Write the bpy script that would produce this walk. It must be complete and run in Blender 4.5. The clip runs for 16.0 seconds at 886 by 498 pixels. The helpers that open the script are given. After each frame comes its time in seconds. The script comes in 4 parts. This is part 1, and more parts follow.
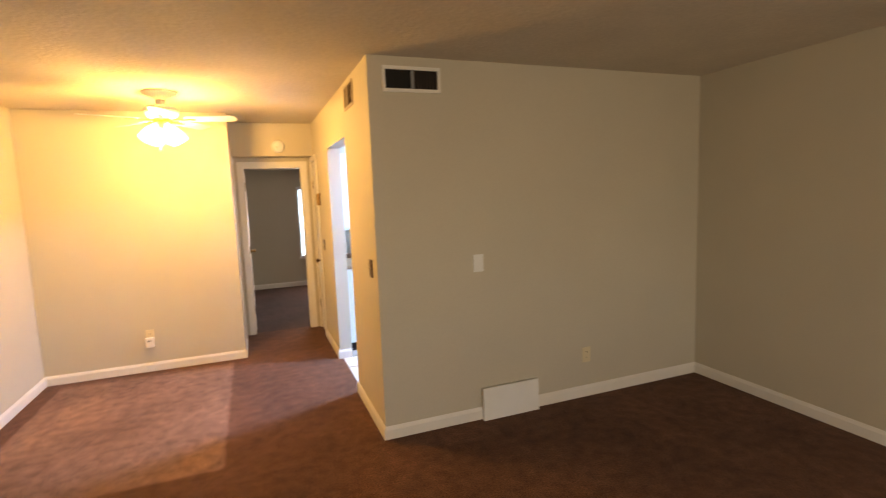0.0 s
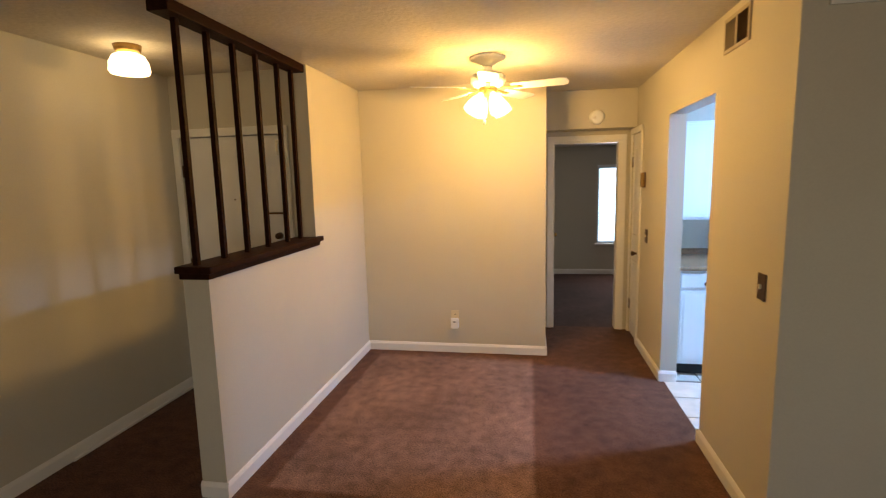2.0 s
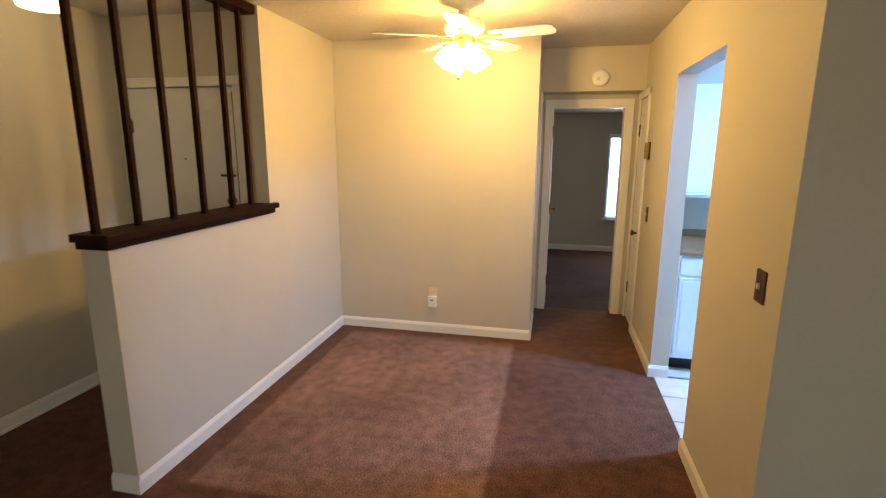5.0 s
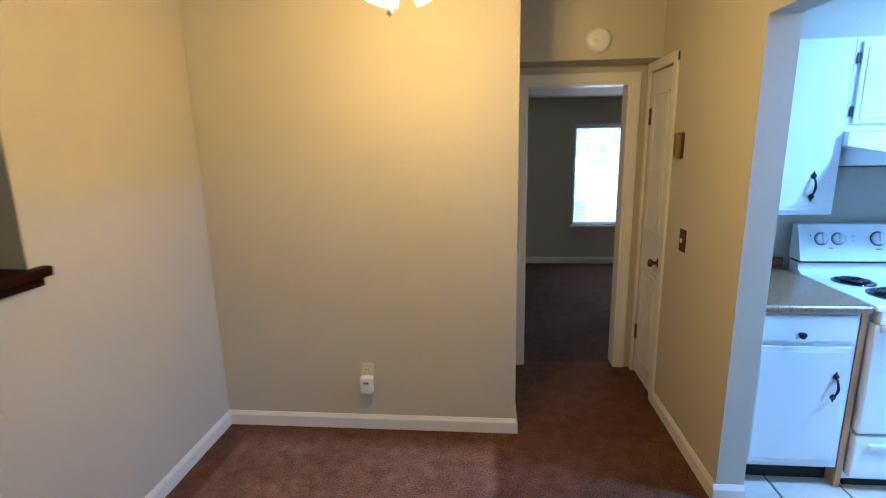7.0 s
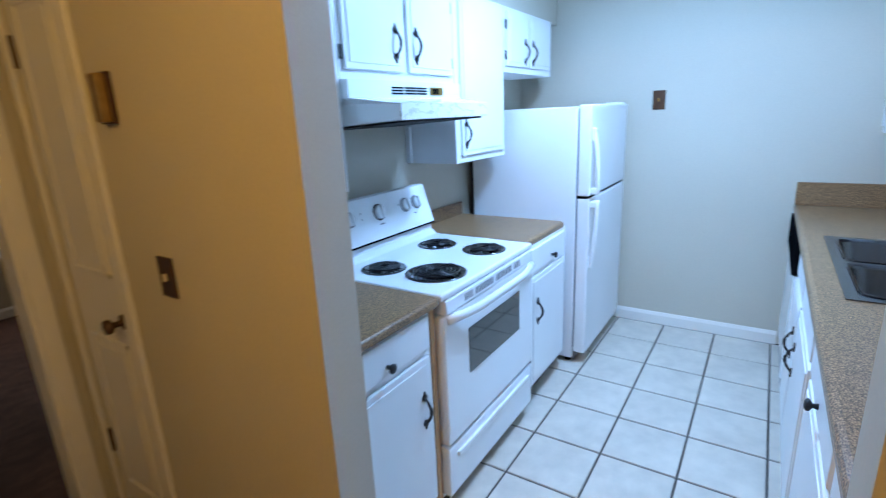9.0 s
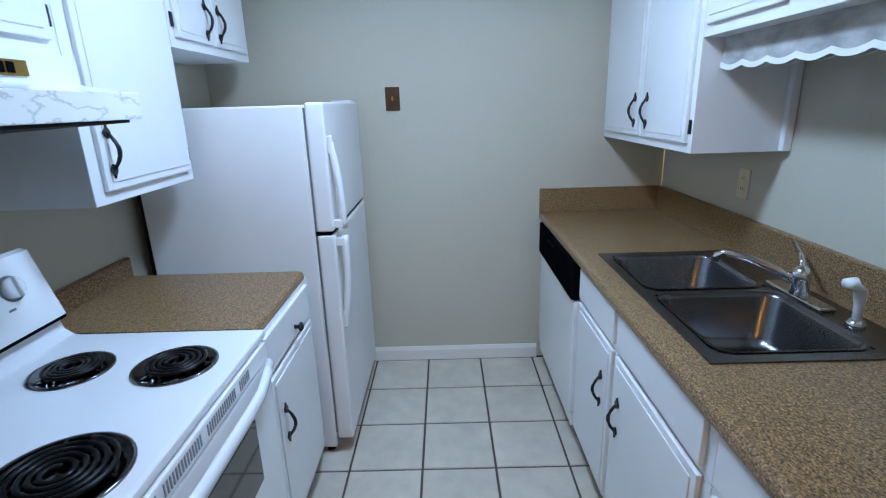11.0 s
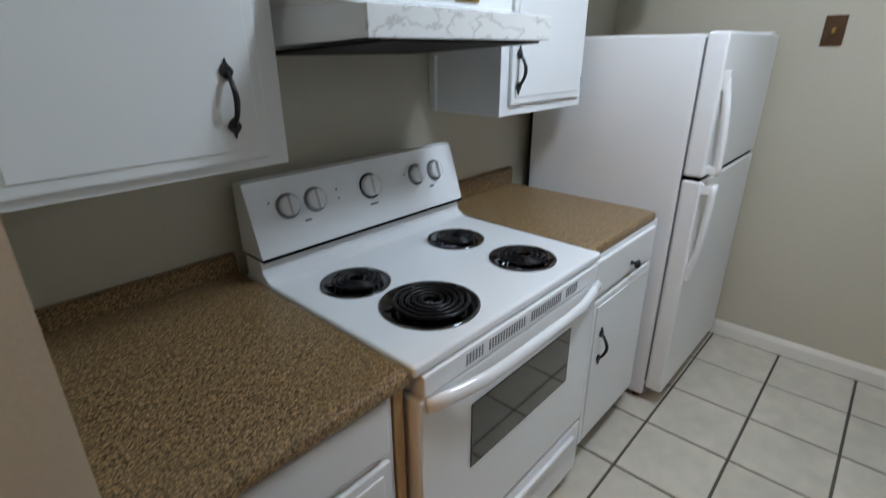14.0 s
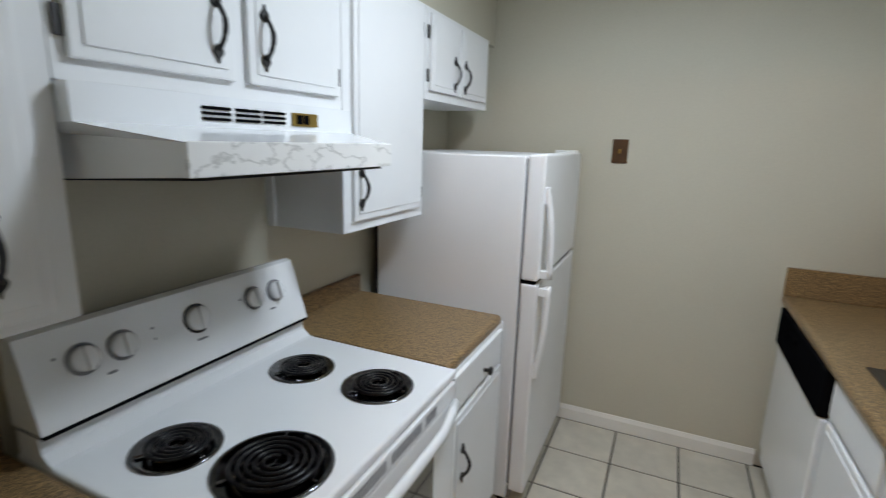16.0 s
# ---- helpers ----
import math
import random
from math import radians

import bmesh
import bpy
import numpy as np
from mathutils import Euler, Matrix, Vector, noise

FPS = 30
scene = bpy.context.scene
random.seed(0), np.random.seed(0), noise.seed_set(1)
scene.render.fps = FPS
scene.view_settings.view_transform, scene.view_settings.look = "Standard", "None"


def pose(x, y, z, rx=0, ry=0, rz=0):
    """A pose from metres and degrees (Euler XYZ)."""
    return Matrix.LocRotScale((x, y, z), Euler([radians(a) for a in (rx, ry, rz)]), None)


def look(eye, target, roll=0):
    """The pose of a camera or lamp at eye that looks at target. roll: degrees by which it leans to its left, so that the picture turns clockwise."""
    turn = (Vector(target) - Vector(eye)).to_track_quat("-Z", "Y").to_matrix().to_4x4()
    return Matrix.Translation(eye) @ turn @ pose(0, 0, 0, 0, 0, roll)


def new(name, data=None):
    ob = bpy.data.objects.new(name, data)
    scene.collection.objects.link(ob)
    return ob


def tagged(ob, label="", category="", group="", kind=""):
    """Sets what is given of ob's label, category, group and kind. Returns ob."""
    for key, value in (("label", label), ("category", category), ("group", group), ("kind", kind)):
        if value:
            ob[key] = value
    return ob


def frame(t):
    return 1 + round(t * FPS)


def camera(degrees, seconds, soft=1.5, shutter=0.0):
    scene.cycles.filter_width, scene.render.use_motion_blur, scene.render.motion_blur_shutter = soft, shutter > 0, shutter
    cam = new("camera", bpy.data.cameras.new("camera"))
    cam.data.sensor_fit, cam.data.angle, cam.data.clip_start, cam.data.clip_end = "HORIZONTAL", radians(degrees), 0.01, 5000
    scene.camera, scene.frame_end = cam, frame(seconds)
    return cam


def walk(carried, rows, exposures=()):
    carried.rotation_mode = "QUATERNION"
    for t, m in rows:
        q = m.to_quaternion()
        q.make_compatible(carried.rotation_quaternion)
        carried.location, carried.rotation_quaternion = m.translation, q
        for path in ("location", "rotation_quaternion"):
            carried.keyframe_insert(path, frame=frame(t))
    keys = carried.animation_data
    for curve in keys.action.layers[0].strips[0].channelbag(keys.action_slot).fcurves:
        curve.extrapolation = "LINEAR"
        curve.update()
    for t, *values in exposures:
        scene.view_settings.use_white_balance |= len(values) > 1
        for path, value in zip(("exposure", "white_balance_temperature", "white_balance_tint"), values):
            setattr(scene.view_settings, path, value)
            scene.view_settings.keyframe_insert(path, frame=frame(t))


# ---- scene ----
cam = camera(83.9, 16.0, soft=1.1, shutter=0.4)
PATH = [
    (0, (1.199, 0.608, 1.589), (1.912, 2.462, 1.362), -2.2),
    (0.5, (1.124, 0.744, 1.574), (1.575, 2.677, 1.323), -0.1),
    (1, (1.046, 0.996, 1.577), (1.143, 2.985, 1.389), -2.6),
    (1.5, (0.954, 1.227, 1.576), (0.704, 3.192, 1.299), -1.7),
    (2, (0.909, 1.459, 1.605), (0.559, 3.408, 1.33), -1.4),
    (2.5, (1.021, 1.534, 1.588), (0.472, 3.409, 1.157), -1.1),
    (3, (1.16, 1.544, 1.574), (0.589, 3.386, 1.047), -0.9),
    (3.5, (1.2, 1.557, 1.572), (0.659, 3.415, 1.064), -1.9),
    (4, (1.226, 1.583, 1.579), (0.682, 3.434, 1.053), -1.7),
    (4.5, (1.229, 1.663, 1.571), (0.699, 3.528, 1.08), -1.6),
    (4.7, (1.212, 1.745, 1.575), (0.733, 3.643, 1.168), -0.5),
    (6.8, (0.906, 3.22, 1.63), (0.673, 5.166, 1.234), -0.5),
    (7, (0.889, 3.361, 1.61), (0.708, 5.307, 1.185), -1.1),
    (7.5, (0.884, 3.772, 1.571), (0.991, 5.711, 1.092), -1.7),
    (8, (0.905, 4.11, 1.531), (1.665, 5.888, 1.021), -0.1),
    (8.5, (1.03, 4.398, 1.512), (2.368, 5.785, 0.977), -0.5),
    (9, (1.234, 4.621, 1.484), (2.842, 5.689, 0.961), -2.6),
    (9.5, (1.45, 4.78, 1.481), (3.274, 5.385, 0.925), -1.0),
    (9.7, (1.551, 4.847, 1.484), (3.441, 5.236, 0.959), -0.8),
    (11.8, (2.136, 4.986, 1.492), (4.053, 4.983, 0.923), -1.8),
    (12, (2.131, 4.972, 1.5), (4.046, 5.151, 0.953), -1.5),
    (12.5, (2.07, 4.891, 1.505), (3.822, 5.695, 0.975), 1.5),
    (13, (2.028, 4.905, 1.506), (3.691, 5.874, 0.963), -0.3),
    (13.5, (2.006, 4.932, 1.491), (3.539, 6.064, 0.883), 0.1),
    (14, (1.996, 4.934, 1.453), (3.362, 6.188, 0.703), -0.3),
    (14.5, (2.006, 4.933, 1.399), (3.239, 6.184, 0.443), -1.3),
    (15, (2.012, 4.937, 1.457), (3.351, 6.223, 0.714), -1.4),
    (15.5, (2.007, 4.97, 1.547), (3.583, 6.116, 1.095), -0.4),
    (16, (2.075, 4.998, 1.544), (3.855, 5.804, 1.115), 1.7),
]
# stops, kelvin, tint: the picture's own balance drifts from the warm rooms to the white kitchen
EXPOSURES = [
    (0.0, 2.15, 6200, 16),
    (0.5, 1.7, 5900, 13),
    (1.0, 1.75, 5700, 12),
    (1.5, 1.35, 5500, 11),
    (2.4, 1.4, 5350, 9),
    (3.0, 1.57, 5250, 7),
    (4.7, 1.57, 5200, 6),
    (7.0, 0.92, 4500, 2),
    (8.0, 0.7, 4850, 3),
    (9.0, 0.45, 5500, 6),
    (9.7, 0.5, 5700, 7),
    (12.0, -0.8, 8300, 13),
    (13.5, -0.68, 9700, 14),
    (14.5, -0.38, 10000, 14),
    (15.5, -0.2, 10500, 15),
    (16.0, -0.5, 10700, 15),
]
walk(cam, [(t, look(eye, target, roll)) for t, eye, target, roll in PATH], EXPOSURES)

# ---- world and lights ----
world = bpy.data.worlds.new("world")
scene.world = world
world.use_nodes = True
sky = world.node_tree.nodes.new("ShaderNodeTexSky")
sky.sky_type, sky.sun_disc, sky.sun_elevation, sky.sun_rotation = "NISHITA", False, 0.6, 2.5
world.node_tree.links.new(sky.outputs[0], world.node_tree.nodes["Background"].inputs[0])
world.node_tree.nodes["Background"].inputs[1].default_value = 0.1

WARM = (1.0, 0.505, 0.095)


def area_lamp(name, eye, target, w, h, power, colour):
    data = bpy.data.lights.new(name, "AREA")
    data.shape, data.size, data.size_y, data.energy, data.color = "RECTANGLE", w, h, power, colour
    ob = new(name, data)
    ob.matrix_world = look(eye, target)
    return tagged(ob, kind="structure")


def bulb(name, place, radius, power, colour):
    data = bpy.data.lights.new(name, "POINT")
    data.shadow_soft_size, data.energy, data.color = radius, power, colour
    ob = new(name, data)
    ob.location = place
    return tagged(ob, kind="structure")


area_lamp("kitchen_ceiling_lamp", (3.42, 5.02, 2.36), (3.42, 5.021, 0), 0.30, 0.30, 46, (0.39, 0.60, 0.96))
bulb("kitchen_lamp_bowl", (3.42, 5.02, 2.31), 0.09, 8, (0.39, 0.60, 0.96))
for k in range(4):
    turn = radians(40 + 90 * k)
    bulb("fan_lamp", (0.62 + 0.11 * math.cos(turn), 4.97 + 0.11 * math.sin(turn), 2.125), 0.03, 6.9, WARM)
area_lamp("window_daylight", (2.0, -1.93, 1.35), (2.2, 3.0, 1.3), 1.7, 1.2, 18, (1.0, 0.80, 0.50))
area_lamp("bedroom_daylight", (2.6, 9.74, 1.15), (2.5, 6.0, 0.4), 1.2, 1.2, 7.5, (1.0, 0.72, 0.52))

# ---- materials ----


def mat(name, col, rough=0.5, metal=0.0, var=0.12, scale=3.0, bump=0.0, bscale=200.0, col2=None, sharp=False, fine=0.0, fscale=120.0, coat=0.0, emit=0.0, stretch=None):
    """Principled material with two scales of colour variation and fine relief."""
    m = bpy.data.materials.new(name)
    m.use_nodes = True
    nt = m.node_tree
    b = nt.nodes["Principled BSDF"]
    n = nt.nodes.new
    coord = n("ShaderNodeTexCoord")
    src = coord.outputs["Object"]
    if stretch:
        mp = n("ShaderNodeMapping")
        mp.inputs["Scale"].default_value = stretch
        nt.links.new(src, mp.inputs[0])
        src = mp.outputs[0]
    big = n("ShaderNodeTexNoise")
    big.inputs["Scale"].default_value, big.inputs["Detail"].default_value = scale, 5
    nt.links.new(src, big.inputs["Vector"])
    ramp = n("ShaderNodeMapRange")
    ramp.inputs[1].default_value, ramp.inputs[2].default_value = (0.46, 0.56) if sharp else (0.3, 0.7)
    nt.links.new(big.outputs[0], ramp.inputs[0])
    mix = n("ShaderNodeMix")
    mix.data_type = "RGBA"
    c2 = col2 or tuple(c * (1 - var) for c in col)
    mix.inputs[6].default_value, mix.inputs[7].default_value = (*col, 1), (*c2, 1)
    nt.links.new(ramp.outputs[0], mix.inputs[0])
    out = mix.outputs[2]
    if fine:
        f = n("ShaderNodeTexNoise")
        f.inputs["Scale"].default_value, f.inputs["Detail"].default_value = fscale, 3
        nt.links.new(src, f.inputs["Vector"])
        fr = n("ShaderNodeMapRange")
        fr.inputs[1].default_value, fr.inputs[2].default_value = 0.33, 0.67
        fr.inputs[3].default_value, fr.inputs[4].default_value = 1 - fine, 1 + fine
        nt.links.new(f.outputs[0], fr.inputs[0])
        mul = n("ShaderNodeMix")
        mul.data_type, mul.blend_type = "RGBA", "MULTIPLY"
        mul.inputs[0].default_value = 1
        nt.links.new(out, mul.inputs[6])
        nt.links.new(fr.outputs[0], mul.inputs[7])
        out = mul.outputs[2]
    nt.links.new(out, b.inputs["Base Color"])
    b.inputs["Roughness"].default_value, b.inputs["Metallic"].default_value = rough, metal
    b.inputs["Coat Weight"].default_value = coat
    if bump:
        t = n("ShaderNodeTexNoise")
        t.inputs["Scale"].default_value, t.inputs["Detail"].default_value = bscale, 4
        nt.links.new(src, t.inputs["Vector"])
        bp = n("ShaderNodeBump")
        bp.inputs["Strength"].default_value, bp.inputs["Distance"].default_value = bump, 0.004
        nt.links.new(t.outputs[0], bp.inputs["Height"])
        nt.links.new(bp.outputs[0], b.inputs["Normal"])
    if emit:
        b.inputs["Emission Color"].default_value = (*col, 1)
        b.inputs["Emission Strength"].default_value = emit
    return m


def carpet_mat(name, col, worn=None):
    """Brown cut-pile carpet; worn: x0, x1, y0, y1 of a paler rectangle where a rug lay."""
    m = mat(name, col, 0.95, 0, 0.38, 1.7, 0.5, 260, fine=0.55, fscale=130)
    nt = m.node_tree
    b = nt.nodes["Principled BSDF"]
    b.inputs["Specular IOR Level"].default_value = 0.05
    b.inputs["Sheen Weight"].default_value = 0.08
    n = nt.nodes.new
    base = b.inputs["Base Color"].links[0].from_socket
    geo = n("ShaderNodeNewGeometry")
    blot = n("ShaderNodeTexNoise")
    blot.inputs["Scale"].default_value, blot.inputs["Detail"].default_value = 13.0, 9
    nt.links.new(geo.outputs["Position"], blot.inputs["Vector"])
    br = n("ShaderNodeMapRange")
    br.inputs[1].default_value, br.inputs[2].default_value, br.inputs[3].default_value, br.inputs[4].default_value = 0.3, 0.7, 0.74, 1.26
    nt.links.new(blot.outputs[0], br.inputs[0])
    mul = n("ShaderNodeMix")
    mul.data_type, mul.blend_type = "RGBA", "MULTIPLY"
    mul.inputs[0].default_value = 1
    nt.links.new(base, mul.inputs[6])
    nt.links.new(br.outputs[0], mul.inputs[7])
    out = mul.outputs[2]
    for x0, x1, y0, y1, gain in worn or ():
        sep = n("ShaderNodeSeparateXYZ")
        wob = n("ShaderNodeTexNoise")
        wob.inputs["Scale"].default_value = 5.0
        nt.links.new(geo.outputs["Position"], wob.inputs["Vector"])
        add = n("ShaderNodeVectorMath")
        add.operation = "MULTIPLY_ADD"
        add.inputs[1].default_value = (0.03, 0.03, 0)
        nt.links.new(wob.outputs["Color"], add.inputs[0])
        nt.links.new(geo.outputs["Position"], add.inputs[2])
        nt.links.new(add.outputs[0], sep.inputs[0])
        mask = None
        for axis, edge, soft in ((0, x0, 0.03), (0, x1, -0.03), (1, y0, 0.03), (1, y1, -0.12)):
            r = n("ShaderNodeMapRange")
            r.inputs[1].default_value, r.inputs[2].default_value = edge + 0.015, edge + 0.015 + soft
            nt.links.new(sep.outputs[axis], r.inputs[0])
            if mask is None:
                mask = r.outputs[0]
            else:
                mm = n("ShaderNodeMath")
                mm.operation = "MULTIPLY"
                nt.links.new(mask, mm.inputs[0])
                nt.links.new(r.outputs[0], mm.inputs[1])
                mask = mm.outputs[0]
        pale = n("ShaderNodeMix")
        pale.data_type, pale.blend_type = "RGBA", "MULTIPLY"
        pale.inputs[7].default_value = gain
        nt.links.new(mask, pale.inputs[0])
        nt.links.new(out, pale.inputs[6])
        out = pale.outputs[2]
    nt.links.new(out, b.inputs["Base Color"])
    return m


def glow_mat(name, col, strength):
    m = bpy.data.materials.new(name)
    m.use_nodes = True
    nt = m.node_tree
    e = nt.nodes.new("ShaderNodeEmission")
    e.inputs[0].default_value, e.inputs[1].default_value = (*col, 1), strength
    nt.links.new(e.outputs[0], nt.nodes["Material Output"].inputs[0])
    return m


WALL = mat("wall_paint", (0.55, 0.512, 0.415), 0.65, 0, 0.06, 1.5, 0.10, 180, fine=0.02)
CEIL = mat("ceiling_texture", (0.62, 0.57, 0.49), 0.85, 0, 0.10, 2.5, 0.9, 38, fine=0.05, fscale=40)
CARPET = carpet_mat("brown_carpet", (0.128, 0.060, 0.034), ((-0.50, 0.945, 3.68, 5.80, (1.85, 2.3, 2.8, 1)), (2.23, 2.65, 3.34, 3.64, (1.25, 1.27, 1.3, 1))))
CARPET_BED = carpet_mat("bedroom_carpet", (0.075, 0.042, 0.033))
TRIM = mat("white_trim_paint", (0.78, 0.76, 0.71), 0.4, 0, 0.06, 4, 0.05, 60)
DOORW = mat("white_door_paint", (0.74, 0.73, 0.71), 0.4, 0, 0.06, 3, 0.06, 40)
CABW = mat("white_cabinet_paint", (0.80, 0.81, 0.81), 0.33, 0, 0.05, 2.5, 0.08, 25)
APPL = mat("white_enamel", (0.82, 0.84, 0.85), 0.16, 0, 0.03, 3, 0, coat=0.3)
FRIDGE = mat("white_textured_steel", (0.80, 0.80, 0.80), 0.36, 0, 0.04, 3, 0.12, 320)
PLASTW = mat("white_plastic", (0.80, 0.81, 0.80), 0.35, 0, 0.04, 8)
CREAM = mat("cream_plastic", (0.70, 0.62, 0.42), 0.4, 0, 0.06, 8)
DARKWOOD = mat("dark_stained_wood", (0.026, 0.008, 0.004), 0.5, 0, 0.5, 6, 0.15, 40, fine=0.3, fscale=30, stretch=(6, 1, 6))
DARKWOOD.node_tree.nodes["Principled BSDF"].inputs["Specular IOR Level"].default_value = 0.06
RAWWOOD = mat("raw_pine", (0.62, 0.36, 0.16), 0.6, 0, 0.25, 5, 0.2, 60, fine=0.15, fscale=20, stretch=(8, 8, 1))
BLACK = mat("black_iron", (0.008, 0.008, 0.009), 0.45, 0.0, 0.3, 30, 0.1, 90)
BLACKP = mat("black_plastic", (0.005, 0.005, 0.006), 0.9, 0, 0.2, 10)
BLACKP.node_tree.nodes["Principled BSDF"].inputs["Specular IOR Level"].default_value = 0.0
BRONZE = mat("bronze_plate", (0.10, 0.055, 0.03), 0.4, 0.6, 0.3, 20, 0.1, 90)
BRASS = mat("aged_brass", (0.45, 0.28, 0.08), 0.35, 0.85, 0.3, 25, 0.1, 90)
CHROME = mat("chrome", (0.75, 0.76, 0.78), 0.10, 1.0, 0.1, 12)
PAN = mat("drip_pan_chrome", (0.22, 0.22, 0.23), 0.10, 1.0, 0.5, 40)
STEEL = mat("brushed_steel", (0.21, 0.21, 0.22), 0.24, 1.0, 0.15, 6, 0.05, 200, stretch=(1, 12, 1))
COIL = mat("burner_coil", (0.004, 0.004, 0.005), 0.30, 0.0, 0.4, 40)
COIL.node_tree.nodes["Principled BSDF"].inputs["Specular IOR Level"].default_value = 0.25
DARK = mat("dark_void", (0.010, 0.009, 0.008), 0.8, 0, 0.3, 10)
GREY = mat("grey_print", (0.22, 0.23, 0.25), 0.5, 0, 0.1, 10)
OVENGLASS = mat("oven_glass", (0.022, 0.024, 0.026), 0.06, 0, 0.2, 3, coat=0.6)
TILE = mat("ceramic_tile", (0.62, 0.565, 0.475), 0.4, 0, 0.16, 4, 0.12, 22, fine=0.06, fscale=14)
tnt = TILE.node_tree
tin, tadd = tnt.nodes.new("ShaderNodeObjectInfo"), tnt.nodes.new("ShaderNodeVectorMath")
tadd.operation = "MULTIPLY_ADD"
tadd.inputs[1].default_value = (37, 19, 7)
tco = [q for q in tnt.nodes if q.type == "TEX_COORD"][0]
tnt.links.new(tin.outputs["Random"], tadd.inputs[0])
tnt.links.new(tco.outputs["Object"], tadd.inputs[2])
for q in tnt.nodes:
    if q.type == "TEX_NOISE":
        tnt.links.new(tadd.outputs[0], q.inputs["Vector"])
GROUT = mat("dark_grout", (0.115, 0.10, 0.085), 0.9, 0, 0.3, 8, 0.4, 120)
MARBLE = mat("marbled_laminate", (0.52, 0.52, 0.50), 0.28, 0, 0.4, 12, 0, col2=(0.80, 0.80, 0.78), stretch=(1, 1, 1.8))
# marbling for the valance, darkened by the shade under the wall cabinet
MARBLE_SHADED = mat("shaded_marbled_laminate", (0.55, 0.55, 0.53), 0.35, 0, 0.4, 11, 0, col2=(0.24, 0.24, 0.235), stretch=(1, 1, 2))
mnt = MARBLE.node_tree
mramp = [q for q in mnt.nodes if q.type == "MAP_RANGE"][0]
msrc = mramp.inputs[0].links[0].from_socket
msub, mabs = mnt.nodes.new("ShaderNodeMath"), mnt.nodes.new("ShaderNodeMath")
msub.operation, mabs.operation = "SUBTRACT", "ABSOLUTE"
msub.inputs[1].default_value = 0.5
mnt.links.new(msrc, msub.inputs[0])
mnt.links.new(msub.outputs[0], mabs.inputs[0])
mnt.links.new(mabs.outputs[0], mramp.inputs[0])
mramp.inputs[1].default_value, mramp.inputs[2].default_value = 0.0, 0.032
COUNTER = mat("speckled_laminate", (0.42, 0.255, 0.125), 0.30, 0, 0.4, 310, 0.05, 150, col2=(0.05, 0.025, 0.011), fine=0.65, fscale=190)
VENTM = mat("beige_vent_metal", (0.42, 0.36, 0.26), 0.5, 0.1, 0.15, 10)
SHADE_ON = glow_mat("lit_glass_shade", (1.0, 0.62, 0.22), 3.0)
DOME_ON = glow_mat("lit_glass_dome", (1.0, 0.62, 0.22), 3.0)
BLIND = mat("white_blind_slat", (0.82, 0.85, 0.88), 0.5, 0, 0.04, 9)
OUTSIDE = glow_mat("outside_haze", (1, 1, 1), 1.9)
ont = OUTSIDE.node_tree
otc, onz, orm = ont.nodes.new("ShaderNodeTexCoord"), ont.nodes.new("ShaderNodeTexNoise"), ont.nodes.new("ShaderNodeValToRGB")
onz.inputs["Scale"].default_value, onz.inputs["Detail"].default_value = 1.6, 5
orm.color_ramp.elements[0].position, orm.color_ramp.elements[0].color = 0.38, (0.36, 0.50, 0.52, 1)
orm.color_ramp.elements[1].position, orm.color_ramp.elements[1].color = 0.56, (0.80, 0.92, 1.0, 1)
ont.links.new(otc.outputs["Object"], onz.inputs["Vector"])
ont.links.new(onz.outputs[0], orm.inputs[0])
ont.links.new(orm.outputs[0], ont.nodes["Emission"].inputs[0])
# daylight streak on the bedroom ceiling, made as weak emission
CEILING_GLINT = glow_mat("ceiling_daylight_glint", (1.0, 0.92, 0.8), 0.5)

# ---- building helpers ----
ORIGIN = {}


def thing(name, label, category, base, group=""):
    ob = new(name)
    ob.empty_display_size = 0.05
    ob.location = base
    ORIGIN[ob.name] = Vector(base)
    return tagged(ob, label, category, group)


def part(name, bm, material, parent=None, label="", smooth=False):
    me = bpy.data.meshes.new(name)
    bmesh.ops.recalc_face_normals(bm, faces=bm.faces)
    if parent is not None:
        o = ORIGIN[parent.name]
        bmesh.ops.translate(bm, verts=bm.verts, vec=-o)
    bm.to_mesh(me)
    bm.free()
    me.materials.append(material)
    if smooth:
        for p in me.polygons:
            p.use_smooth = True
    ob = new(name, me)
    if parent is not None:
        ob.parent = parent
        ORIGIN[ob.name] = o
    if label:
        ob["label"] = label
    return ob


def structure(name, bm, material, label="", category="", smooth=False):
    ob = part(name, bm, material, None, "", smooth)
    ORIGIN[ob.name] = Vector((0, 0, 0))
    return tagged(ob, label, category, "", "structure")


def box(bm, x0, x1, y0, y1, z0, z1, bevel=0.0, segs=2):
    m = Matrix.LocRotScale(((x0 + x1) / 2, (y0 + y1) / 2, (z0 + z1) / 2), None, (abs(x1 - x0), abs(y1 - y0), abs(z1 - z0)))
    vs = bmesh.ops.create_cube(bm, size=1, matrix=m)["verts"]
    if bevel:
        es = list({e for v in vs for e in v.link_edges})
        bmesh.ops.bevel(bm, geom=es, offset=bevel, segments=segs, profile=0.6, affect="EDGES", clamp_overlap=True)
    return bm


def boxed(x0, x1, y0, y1, z0, z1, bevel=0.0, segs=2):
    return box(bmesh.new(), x0, x1, y0, y1, z0, z1, bevel, segs)


def boxes(rows, bevel=0.0):
    bm = bmesh.new()
    for r in rows:
        box(bm, *r, bevel)
    return bm


